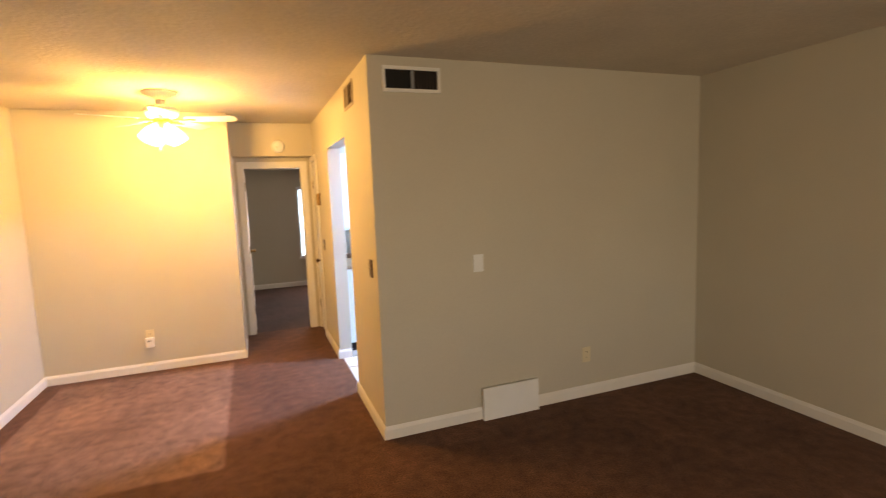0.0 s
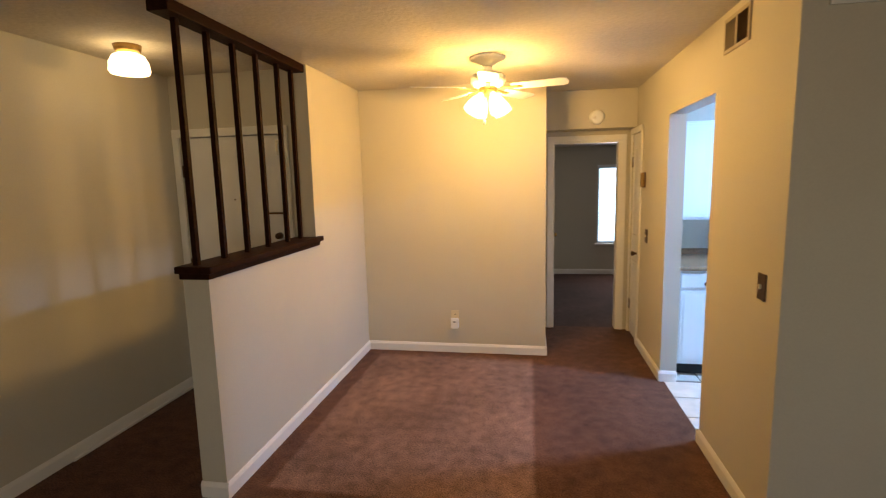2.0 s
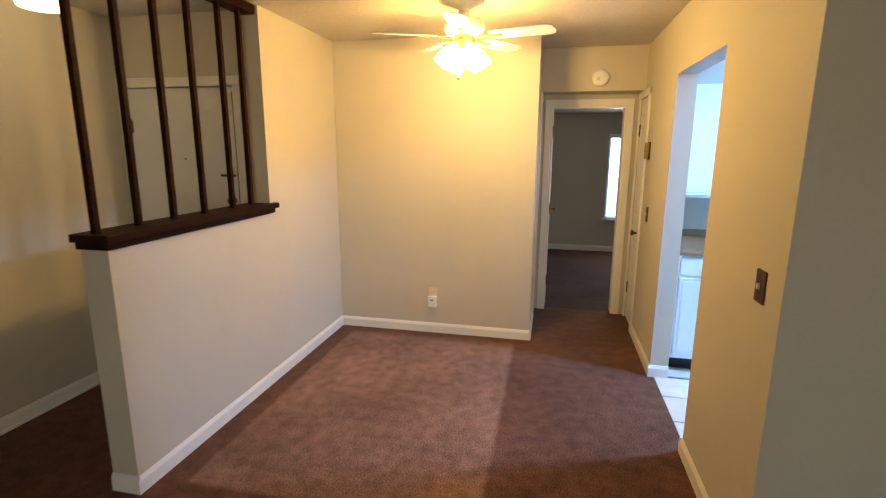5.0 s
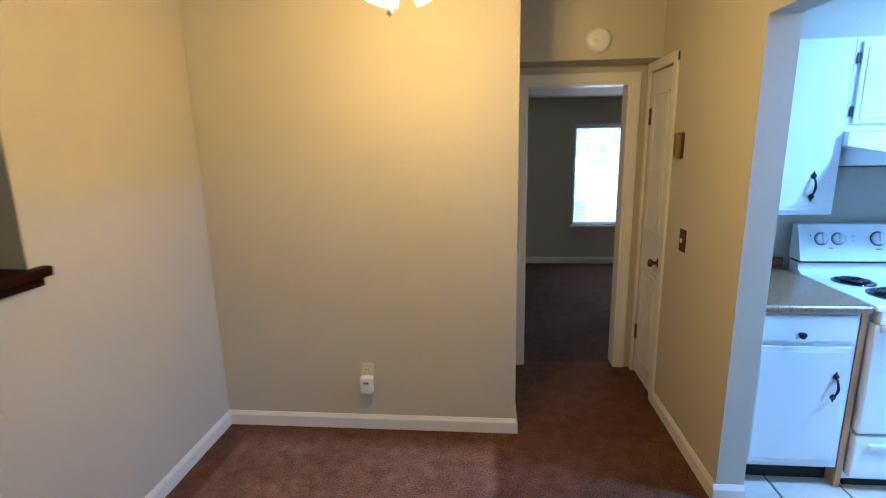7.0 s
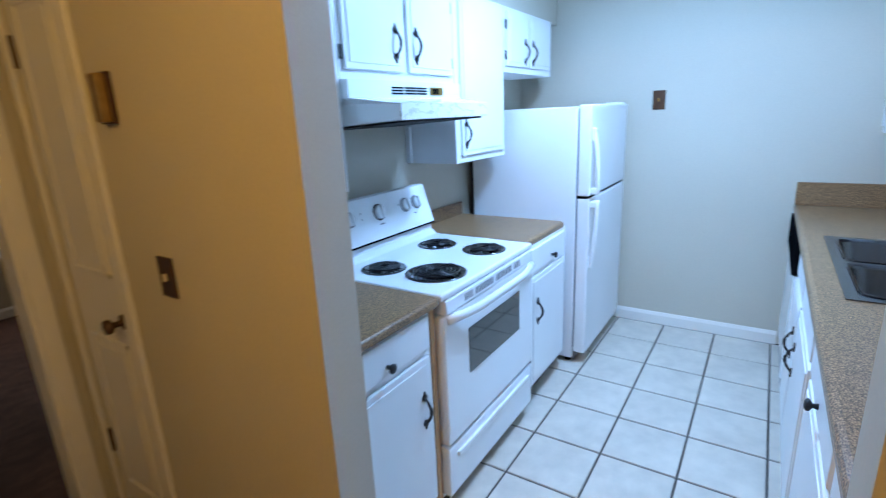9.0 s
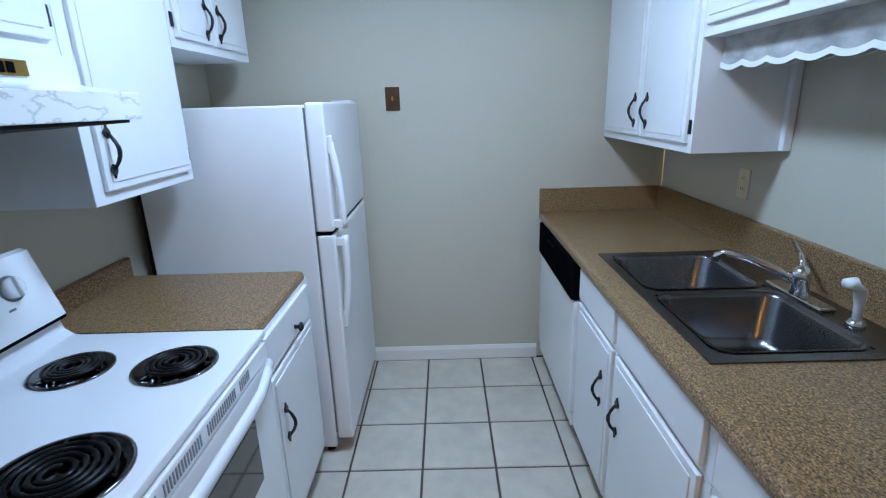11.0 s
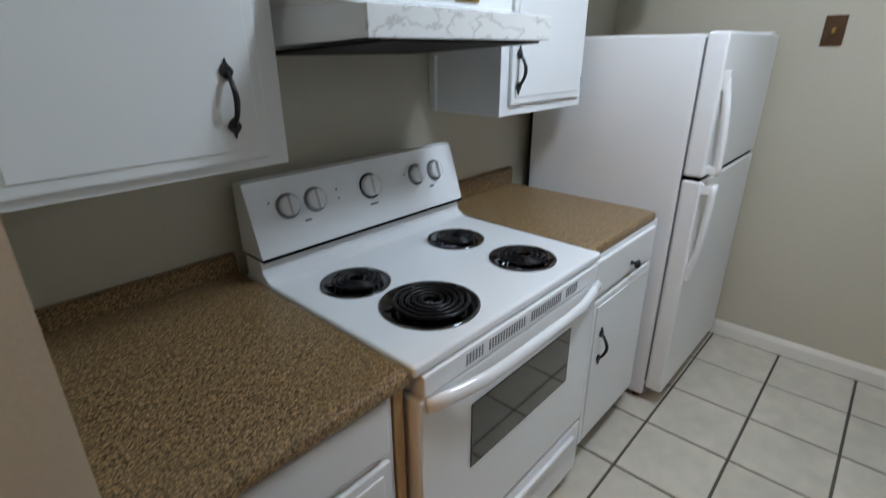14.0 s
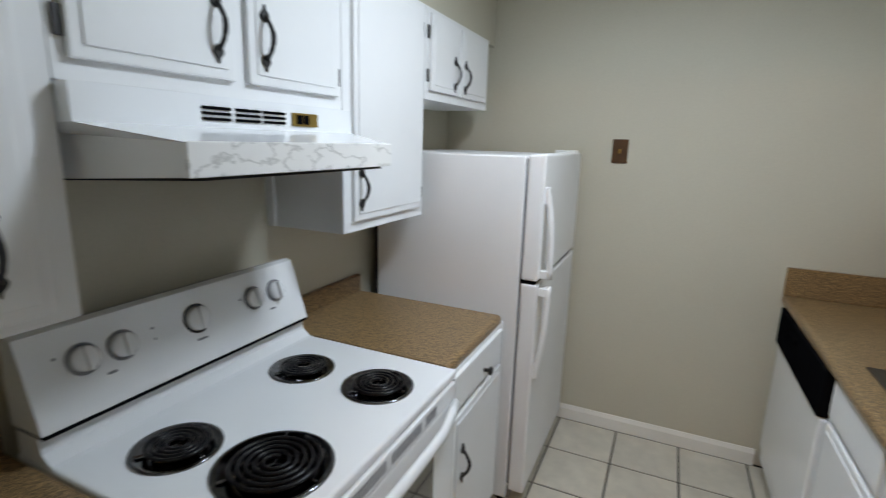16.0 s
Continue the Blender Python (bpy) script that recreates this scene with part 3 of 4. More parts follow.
def plate(name, label, category, centre, axis, sgn, w, h, material, toggle=None, slots=False):
    """A wall plate on a wall; axis is the wall's normal, sgn its side."""
    t = thing(name, label, category, centre)
    cx, cy, cz = centre

    def slab(u0, u1, v0, v1, d0, d1, bev):
        if axis == "x":
            return boxed(cx + sgn * d0, cx + sgn * d1, cy + u0, cy + u1, cz + v0, cz + v1, bev)
        return boxed(cx + u0, cx + u1, cy + sgn * d0, cy + sgn * d1, cz + v0, cz + v1, bev)
    part("cover", slab(-w / 2, w / 2, -h / 2, h / 2, 0, 0.007, 0.0025), material, t)
    if toggle is not None:
        part("toggle", slab(-0.005, 0.005, -0.010, 0.012, 0.006, 0.016, 0.002), toggle, t, "switch toggle")
    if slots:
        for v in (-0.02, 0.02):
            sock = part("socket", slab(-0.016, 0.016, v - 0.013, v + 0.013, 0.006, 0.0095, 0.002), material, t)
            for u in (-0.006, 0.006):
                part("slot", slab(u - 0.0012, u + 0.0012, v - 0.004, v + 0.006, 0.0093, 0.0101, 0), DARK, sock)
    return t


plate("light_switch", "bronze switch plate beside the kitchen doorway", "switch", (XR, 3.785, 1.11), "x", -1, 0.075, 0.118, BRONZE, CREAM)
plate("light_switch", "bronze switch plate near the hall", "switch", (XR, 5.998, 1.08), "x", -1, 0.075, 0.118, BRONZE, CREAM)
plate("wall_plate", "blank white plate on the living room wall", "wall plate", (2.61, YV, 1.105), "y", -1, 0.075, 0.12, PLASTW)
plate("power_outlet", "beige outlet low on the living room wall", "outlet", (3.49, YV, 0.325), "y", -1, 0.072, 0.116, CREAM, None, True)
plate("power_outlet", "cream outlet low on the dining wall", "outlet", (0.214, YB, 0.345), "y", -1, 0.072, 0.116, CREAM, None, True)
plate("kitchen_outlet", "bronze switch plate on the kitchen end wall", "switch", (KX1, 5.244, 1.518), "x", -1, 0.075, 0.118, BRONZE, BRASS)
plate("power_outlet", "cream outlet above the sink counter", "outlet", (3.98, KY0, 1.15), "y", 1, 0.072, 0.116, CREAM, None, True)
a = thing("plug_in_device", "small white plug-in air freshener in the outlet", "air freshener", (0.214, YB - 0.01, 0.29))
part("body", boxed(0.178, 0.25, YB - 0.055, YB - 0.0105, 0.24, 0.335, 0.010), PLASTW, a)
part("dial", boxed(0.20, 0.228, YB - 0.059, YB - 0.054, 0.30, 0.312, 0.002), GREY, a)
t = thing("thermostat", "brass-coloured wall thermostat in the hall", "thermostat", (XR, 6.13, 1.57))
part("base", boxed(XR - 0.012, XR, 6.09, 6.17, 1.50, 1.635, 0.004), BRONZE, t)
part("cover", boxed(XR - 0.040, XR - 0.012, 6.095, 6.135, 1.505, 1.63, 0.006), BRASS, t, "brass cover")
t = thing("smoke_detector", "round white smoke detector over the hall door", "smoke detector", (1.535, 6.515, 2.173))
part("body", lathe([(0.0, -0.038), (0.045, -0.038), (0.06, -0.032), (0.068, -0.02), (0.072, -0.008), (0.072, 0)], (1.535, 6.515, 2.173), "y", 32), PLASTW, t, "", True)
part("test_button", lathe([(0.0, -0.043), (0.010, -0.042), (0.012, -0.037)], (1.515, 6.515, 2.165), "y", 14), TRIM, t, "", True)
# supply vent on the living room wall
v = thing("wall_vent_grille", "dark louvred air vent high on the living room wall", "air vent", (2.19, YV, 2.295))
part("frame", boxes([(2.0, 2.38, YV - 0.012, YV, 2.35, 2.372), (2.0, 2.38, YV - 0.012, YV, 2.215, 2.237), (2.0, 2.02, YV - 0.012, YV, 2.237, 2.35), (2.36, 2.38, YV - 0.012, YV, 2.237, 2.35)], 0.003), TRIM, v)
part("divider", boxed(2.183, 2.203, YV - 0.014, YV, 2.237, 2.35), GREY, v)
part("backing", boxed(2.02, 2.36, YV - 0.004, YV - 0.001, 2.237, 2.35), DARK, v)
for k in range(17):
    x = 2.03 + k * 0.02
    bm = boxed(x - 0.0012, x + 0.0012, YV - 0.013, YV - 0.004, 2.24, 2.348)
    part("slat", bm, DARK if k < 8 else BRONZE, v)
v = thing("wall_vent_grille", "beige louvred air vent high beside the kitchen doorway", "air vent", (XR, 4.215, 2.29))
part("frame", boxes([(XR - 0.01, XR, 4.06, 4.37, 2.37, 2.39), (XR - 0.01, XR, 4.06, 4.37, 2.215, 2.235), (XR - 0.01, XR, 4.06, 4.08, 2.235, 2.37), (XR - 0.01, XR, 4.35, 4.37, 2.235, 2.37), (XR - 0.01, XR, 4.205, 4.225, 2.235, 2.37)], 0.003), VENTM, v)
part("backing", boxed(XR - 0.003, XR - 0.001, 4.08, 4.35, 2.235, 2.37), DARK, v)
for k in range(14):
    y = 4.089 + k * 0.0185
    part("slat", boxed(XR - 0.009, XR - 0.003, y - 0.002, y + 0.002, 2.235, 2.37), BRONZE if k < 7 else VENTM, v)
# panel leaning over the baseboard
v = thing("return_air_panel", "white metal panel standing over the baseboard", "vent cover", (2.84, YV, 0))
part("panel", prism([(YV - 0.05, 0.0), (YV - 0.016, 0.0), (YV - 0.016, 0.225), (YV - 0.045, 0.23)], "x", 2.60, 3.04), PLASTW, v)

# ---- kitchen cabinets ----
FN, FS = 5.53, 4.44


def bow_handle(parent, x, y, z, sgn, length=0.096):
    """Black bow handle with spade-shaped ends on a face looking along sgn*y."""
    n = 9
    pts = []
    for i in range(n):
        u = i / (n - 1)
        pts.append((x, y + sgn * (0.006 + 0.022 * math.sin(math.pi * u)), z + (u - 0.5) * length))
    h = part("handle", tube(pts, [0.004 + 0.002 * math.sin(math.pi * i / (n - 1)) for i in range(n)], 8), BLACK, parent, "black iron bow handle", True)
    for s in (1, -1):
        c = z + s * length / 2
        out = [(x, c - s * 0.014), (x + 0.008, c - s * 0.008), (x + 0.013, c + s * 0.001), (x + 0.010, c + s * 0.008), (x + 0.003, c + s * 0.015), (x, c + s * 0.025), (x - 0.003, c + s * 0.015), (x - 0.010, c + s * 0.008), (x - 0.013, c + s * 0.001), (x - 0.008, c - s * 0.008)]
        part("end_plate", prism(out, "y", y, y + sgn * 0.006), BLACK, h)


def knob(parent, x, y, z, sgn):
    part("knob", lathe([(0.008, 0), (0.006, sgn * 0.012), (0.015, sgn * 0.018), (0.016, sgn * 0.024), (0.010, sgn * 0.029), (0.0, sgn * 0.030)], (x, y, z), "y", 16), BLACK, parent, "round black knob", True)


def cab_hinge(parent, x, y, z, sgn):
    part("hinge", boxed(x - 0.008, x + 0.008, y, y + sgn * 0.005, z - 0.024, z + 0.024, 0.002), BLACK, parent, "black hinge")


def front(parent, name, x0, x1, z0, z1, y, sgn):
    """A lipped door or drawer front with a shallow raised field."""
    d = part(name, boxed(x0, x1, y, y + sgn * 0.014, z0, z1, 0.004), CABW, parent)
    if z1 - z0 > 0.2:
        part("field", boxed(x0 + 0.022, x1 - 0.022, y + sgn * 0.0125, y + sgn * 0.0175, z0 + 0.022, z1 - 0.022, 0.003), CABW, d)
    return d


def base_cabinet(label, x0, x1, yf, yw, sgn, cols, z_top=0.860):
    """cols: (x0, x1, drawer, handle x, knob, hinge x)."""
    c = thing("base_cabinet", label, "cabinet", ((x0 + x1) / 2, yw, 0), "kitchen base cabinets")
    lo, hi = min(yf, yw), max(yf, yw)
    part("body", boxed(x0 + 0.001, x1 - 0.001, lo, hi, 0.10, z_top, 0.002), CABW, c)
    if z_top < 0.8:
        part("top_rail", boxed(x0 + 0.001, x1 - 0.001, yf - sgn * 0.03, yf, z_top + 0.001, 0.860, 0.002), CABW, c)
    # shade of the recess is put into the near-black colour
    part("toe_kick", boxed(x0 + 0.001, x1 - 0.001, yw, yf - sgn * 0.06, 0, 0.10), DARK, c, "recessed toe kick, near-black for the recess shade")
    for a, b, drawer, hx, kx, gx in cols:
        top = 0.70 if drawer else 0.825
        dd = front(c, "door", a, b, 0.125, top, yf, sgn)
        if hx:
            bow_handle(dd, hx, yf + sgn * 0.0175, top - 0.185, sgn)
        for gz in (0.2, top - 0.09):
            if gx:
                cab_hinge(dd, gx, yf + sgn * 0.001, gz, sgn)
        if drawer:
            dr = front(c, "drawer_front", a, b, 0.725, 0.845, yf, sgn)
            if kx:
                knob(dr, kx, yf + sgn * 0.014, 0.76, sgn)
    return c


def wall_cabinet(label, x0, x1, yf, yw, sgn, z0, z1, cols, rail=0.035):
    """cols: (x0, x1, handle x, hinge x)."""
    c = thing("wall_cabinet", label, "cabinet", ((x0 + x1) / 2, yw, z0), "kitchen wall cabinets")
    lo, hi = min(yf, yw), max(yf, yw)
    part("body", boxed(x0 + 0.001, x1 - 0.001, lo, hi, z0, z1, 0.002), CABW, c)
    for a, b, hx, gx in cols:
        dd = front(c, "door", a, b, z0 + rail, z1 - 0.02, yf, sgn)
        if hx:
            bow_handle(dd, hx, yf + sgn * 0.0175, z0 + 0.035 + min(0.105, 0.25 * (z1 - z0)), sgn)
        for gz in (z0 + 0.09, z1 - 0.09):
            if gx:
                cab_hinge(dd, gx, yf + sgn * 0.001, gz, sgn)
    return c


# north side
base_cabinet("white base cabinet with one drawer and black handle", KX0 + 0.002, 2.495, FN, KY1 - 0.002, -1, [(2.075, 2.475, True, 2.42, 2.25, None)])
base_cabinet("white base cabinet beside the refrigerator", 3.318, 3.845, FN, KY1 - 0.002, -1, [(3.34, 3.80, True, 3.41, 3.605, None)])
st = thing("filler_strip", "bare pine strip beside the stove", "filler strip", (2.513, FN, 0))
part("strip", boxed(2.497, 2.522, FN - 0.004, FN + 0.4, 0, 0.858, 0.002), RAWWOOD, st)
UC = 2.038
YN = KY1 - 0.002
wall_cabinet("white wall cabinet with black bow handle", KX0 + 0.002, 2.556, 5.90, YN, -1, 1.228, UC, [(2.06, 2.51, 2.438, None)], 0.02)
wall_cabinet("short white wall cabinet over the range hood", 2.556, 3.317, 5.90, YN, -1, 1.622, UC, [(2.58, 2.915, 2.865, 2.572), (2.955, 3.285, 3.0, 3.295)])
beside = wall_cabinet("white wall cabinet beside the range hood", 3.317, 3.845, 5.90, YN, -1, 1.25, UC, [(3.36, 3.815, 3.39, 3.825)])
part("scribe_strip", boxed(3.303, 3.317, YN - 0.03, YN, 1.252, 1.435, 0.003), CABW, beside)
wall_cabinet("short white wall cabinet over the refrigerator", 3.847, 4.55, 5.90, YN, -1, 1.70, UC, [(3.88, 4.16, 4.10, 3.87), (4.185, 4.51, 4.215, 4.52)])
# south side
YW = KY0 + 0.002
base_cabinet("white sink base cabinet with two doors", 2.89, 3.925, FS, YW, 1, [(3.485, 3.895, True, 3.56, None, 3.905), (2.925, 3.455, True, 3.39, None, 2.912)], 0.70)
base_cabinet("white base cabinet with drawer and black handle", 2.30, 2.888, FS, YW, 1, [(2.33, 2.87, True, 2.40, 2.60, 2.878)])
base_cabinet("white base cabinet at the doorway", KX0 + 0.002, 2.298, FS, YW, 1, [(2.05, 2.28, True, 2.10, 2.16, None)])
corner = wall_cabinet("white wall cabinet in the corner over the counter", 3.77, KX1 - 0.002, 4.13, YW, 1, 1.295, UC, [(4.22, 4.69, 4.27, 4.705), (3.80, 4.19, 4.14, 3.788)])
part("scribe_strip", boxed(3.745, 3.77, YW, YW + 0.03, 1.297, 1.665, 0.004), CABW, corner)
wall_cabinet("short white wall cabinet over the sink", 2.92, 3.77, 4.13, YW, 1, 1.668, UC, [(3.36, 3.74, 3.41, None), (2.95, 3.335, 3.285, None)])
wall_cabinet("white wall cabinet near the doorway", KX0 + 0.002, 2.92, 4.13, YW, 1, 1.30, UC, [(2.50, 2.885, 2.55, 2.897), (2.07, 2.47, 2.42, None)])
# scalloped valance; the board's grey holds cabinet shade, the white edge the light
out = [(2.925, 1.668), (3.765, 1.668)]
for i in range(43):
    u = i / 42
    out.append((3.765 - 0.84 * u, 1.575 - 0.012 * abs(math.sin(math.pi * 7 * u))))
val = thing("valance", "scalloped marbled valance board over the sink", "valance", (3.345, 4.05, 1.668))
part("board", prism(out, "y", 4.045, 4.063), MARBLE_SHADED, val)
edge = out[2:] + [(x, z + 0.016) for x, z in reversed(out[2:])]
part("lit_scallop_edge", prism(edge, "y", 4.041, 4.067), CABW, val, "scalloped lower edge, whitened where light catches it")


# ---- countertops ----
def counter_parts(c, x0, x1, yf, yw, sgn, top):
    """Rolled front edge, flat top and coved backsplash of a laminate counter."""
    s = -sgn
    part("front_edge", prism([(yf, 0.862), (yf, 0.877), (yf + s * 0.002, 0.884), (yf + s * 0.007, 0.889), (yf + s * 0.018, 0.892), (yf + s * 0.03, 0.892), (yf + s * 0.03, 0.862)], "x", x0, x1), COUNTER, c)
    part("top", prism([(yf + s * 0.03, 0.862), (yf + s * 0.03, 0.892), (yw - s * 0.034, 0.892), (yw - s * 0.034, 0.862)], "x", x0, x1), COUNTER, c)
    part("backsplash", prism([(yw - s * 0.034, 0.862), (yw - s * 0.034, 0.892), (yw - s * 0.0205, 0.8922), (yw - s * 0.020, top - 0.005), (yw - s * 0.014, top), (yw, top), (yw, 0.862)], "x", x0, x1), COUNTER, c)


c = thing("countertop", "brown speckled laminate countertop beside the stove", "countertop", (2.27, 5.85, 0.862))
counter_parts(c, KX0 + 0.003, 2.522, 5.505, YN, -1, 0.945)
c = thing("countertop", "brown speckled laminate countertop beside the refrigerator", "countertop", (3.58, 5.85, 0.862))
counter_parts(c, 3.316, 3.815, 5.53, YN, -1, 0.966)
# sink counter, with the cutout for the bowls
SX0, SX1, SY0, SY1 = 3.068, 3.908, 3.865, 4.368
c = thing("countertop", "brown speckled laminate sink counter with backsplash", "countertop", (3.35, 4.1, 0.862))
counter_parts(c, KX0 + 0.003, SX0, 4.465, YW, 1, 1.025)
counter_parts(c, SX1, KX1 - 0.003, 4.465, YW, 1, 1.025)
part("front_edge", prism([(4.465, 0.862), (4.465, 0.877), (4.459, 0.888), (4.447, 0.892), (SY1, 0.892), (SY1, 0.862)], "x", SX0, SX1), COUNTER, c)
part("backsplash", prism([(SY0, 0.862), (SY0, 0.892), (YW + 0.0205, 0.8922), (YW + 0.02, 1.020), (YW + 0.014, 1.025), (YW, 1.025), (YW, 0.862)], "x", SX0, SX1), COUNTER, c)
part("end_splash", boxed(KX1 - 0.022, KX1 - 0.003, YW + 0.02, 4.465, 0.8925, 1.025, 0.003), COUNTER, c)

# ---- double-bowl sink ----
s = thing("kitchen_sink", "double-bowl stainless steel sink set in the counter", "sink", (3.5, 4.13, 0.892))
bm = bmesh.new()
RZ = 0.897
bowls = ((3.10, 3.475, 3.965, 4.338), (3.515, 3.878, 3.965, 4.338))
for r in ((SX0 - 0.012, SX1 + 0.012, SY1 - 0.03, SY1 + 0.012), (SX0 - 0.012, SX1 + 0.012, SY0 - 0.012, 3.965), (SX0 - 0.012, 3.10, 3.965, SY1 - 0.03), (3.878, SX1 + 0.012, 3.965, SY1 - 0.03), (3.475, 3.515, 3.965, SY1 - 0.03)):
    box(bm, r[0], r[1], r[2], r[3], 0.8925, RZ)
part("rim", bm, STEEL, s)


def rounded(x0, x1, y0, y1, r, z, n=5):
    pts = []
    for cx, cy, a0 in ((x1 - r, y1 - r, 0), (x0 + r, y1 - r, 90), (x0 + r, y0 + r, 180), (x1 - r, y0 + r, 270)):
        for i in range(n + 1):
            a = radians(a0 + 90 * i / n)
            pts.append((cx + r * math.cos(a), cy + r * math.sin(a), z))
    return pts


for x0, x1, y0, y1 in bowls:
    bm = bmesh.new()
    rings = []
    for ins, r, z in ((-0.006, 0.05, RZ + 0.003), (0.004, 0.05, RZ + 0.002), (0.010, 0.05, RZ - 0.012), (0.022, 0.06, 0.76), (0.04, 0.05, 0.735), (0.07, 0.04, 0.73)):
        rings.append([bm.verts.new(p) for p in rounded(x0 + ins, x1 - ins, y0 + ins, y1 - ins, r, z)])
    k = len(rings[0])
    for a, b in zip(rings, rings[1:]):
        for i in range(k):
            bm.faces.new((a[i], a[(i + 1) % k], b[(i + 1) % k], b[i]))
    bm.faces.new(rings[-1])
    bowl = part("bowl", bm, STEEL, s, "", True)
    part("drain", lathe([(0.042, 0.731), (0.040, 0.735), (0.028, 0.733), (0.0, 0.732)], ((x0 + x1) / 2, (y0 + y1) / 2, 0)), CHROME, bowl, "chrome drain", True)
f = thing("kitchen_faucet", "chrome single-lever faucet behind the sink", "faucet", (3.430, 3.925, RZ))
part("deck_plate", boxed(3.310, 3.550, 3.90, 3.95, RZ, RZ + 0.012, 0.005), CHROME, f)
part("body", lathe([(0.026, RZ + 0.01), (0.024, RZ + 0.05), (0.027, RZ + 0.055), (0.026, RZ + 0.08), (0.015, RZ + 0.095), (0.0, RZ + 0.10)], (3.430, 3.925, 0)), CHROME, f, "", True)
part("spout", tube([(3.430, 3.93, RZ + 0.045), (3.470, 3.98, RZ + 0.075), (3.520, 4.04, RZ + 0.10), (3.560, 4.09, RZ + 0.105), (3.570, 4.105, RZ + 0.095), (3.573, 4.11, RZ + 0.075)], [0.014, 0.013, 0.012, 0.011, 0.012, 0.012], 12), CHROME, f, "", True)
part("lever", tube([(3.430, 3.925, RZ + 0.09), (3.480, 3.90, RZ + 0.115), (3.550, 3.88, RZ + 0.14)], [0.008, 0.007, 0.006], 10), CHROME, f, "", True)
f = thing("sink_sprayer", "white side sprayer standing on the sink rim", "sprayer", (3.22, 3.92, RZ))
part("collar", lathe([(0.024, RZ), (0.022, RZ + 0.012), (0.014, RZ + 0.022)], (3.22, 3.92, 0)), CHROME, f, "chrome collar", True)
part("wand", tube([(3.22, 3.92, RZ + 0.015), (3.22, 3.921, RZ + 0.06), (3.222, 3.925, RZ + 0.10), (3.225, 3.945, RZ + 0.12), (3.228, 3.965, RZ + 0.118)], [0.011, 0.012, 0.016, 0.018, 0.013], 12), PLASTW, f, "", True)

# ---- dishwasher ----
d = thing("dishwasher", "white dishwasher with black control panel", "dishwasher", (4.34, FS, 0))
part("body", boxed(3.93, 4.655, YW, FS - 0.004, 0.09, 0.858), PLASTW, d)
part("door", boxed(3.935, 4.65, FS - 0.004, FS + 0.022, 0.16, 0.685, 0.006), APPL, d)
part("lower_panel", boxed(3.935, 4.65, FS - 0.004, FS + 0.012, 0.09, 0.15, 0.004), APPL, d)
p = part("control_panel", boxed(3.935, 4.65, FS - 0.004, FS + 0.035, 0.690, 0.857, 0.008), BLACKP, d, "black control panel")
part("latch", boxed(4.30, 4.40, FS + 0.034, FS + 0.046, 0.80, 0.825, 0.004), BLACKP, p)
# near-black here too, for the shade under the door
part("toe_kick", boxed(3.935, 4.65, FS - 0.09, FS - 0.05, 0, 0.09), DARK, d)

# ---- stove ----
X0, X1 = 2.53, 3.308
SF, SB = 5.50, 6.15
CT = 0.895
s = thing("electric_stove", "white freestanding electric stove with four coil burners", "stove", (2.92, 5.8, 0))
part("body", boxed(X0 + 0.004, X1 - 0.004, SF + 0.05, SB, 0.03, 0.87, 0.003), APPL, s)
part("cooktop", boxed(X0, X1, SF, SB, 0.868, CT, 0.010, 3), APPL, s)
part("cooktop_rise", prism([(6.0, CT - 0.004), (6.035, CT + 0.002), (6.06, CT + 0.02), (6.068, CT + 0.055), (6.14, CT + 0.055), (6.14, CT - 0.004)], "x", X0 + 0.004, X1 - 0.004), APPL, s, "", False)
part("gap_strip", boxed(X0 + 0.004, X1 - 0.004, 6.044, 6.135, CT + 0.0555, CT + 0.0638), BLACKP, s, "black strip under the control panel")
GB = [(6.045, CT + 0.064), (6.15, CT + 0.064), (6.15, 1.143), (6.125, 1.150), (6.105, 1.145)]
guard = part("backguard", prism(GB, "x", X0 + 0.002, X1 - 0.002), APPL, s)


def on_guard(x, z, lift=0.0):
    """A place on the sloping face of the backguard."""
    u = (z - GB[0][1]) / (GB[4][1] - GB[0][1])
    return Vector((x, GB[0][0] + u * (GB[4][0] - GB[0][0]) - lift, z))


slope = math.atan2(GB[4][0] - GB[0][0], GB[4][1] - GB[0][1])
for x, r in ((2.641, 0.032), (2.725, 0.032), (2.920, 0.036), (3.116, 0.032), (3.203, 0.032)):
    p = on_guard(x, 1.072)
    turn = Matrix.Translation(p) @ Matrix.Rotation(-slope, 4, "X")
    bm = lathe([(r + 0.003, 0), (r + 0.003, -0.0015), (r - 0.001, -0.0016), (r - 0.001, 0)], (0, 0, 0), "y", 28)
    bmesh.ops.transform(bm, verts=bm.verts, matrix=turn)
    part("dial_ring", bm, BLACK if r > 0.034 else GREY, guard, "printed dial ring")
    bm = lathe([(r - 0.003, -0.001), (r - 0.005, -0.016), (r - 0.010, -0.019), (0, -0.019)], (0, 0, 0), "y", 28)
    box(bm, -0.005, 0.005, -0.030, -0.016, -(r - 0.006), r - 0.006, 0.002)
    bmesh.ops.transform(bm, verts=bm.verts, matrix=turn)
    part("control_knob", bm, APPL, guard, "white control knob", True)
for x, z, w in ((2.80, 1.085, 0.006), (2.80, 1.06, 0.004), (2.59, 1.09, 0.006), (3.065, 1.08, 0.006), (2.920, 1.020, 0.03), (2.688, 1.025, 0.02), (3.175, 1.025, 0.02)):
    p = on_guard(x, z, 0.0005)
    part("marking", boxed(x - w / 2, x + w / 2, p.y - 0.001, p.y, z - 0.003, z + 0.003), GREY, guard, "small printed mark")
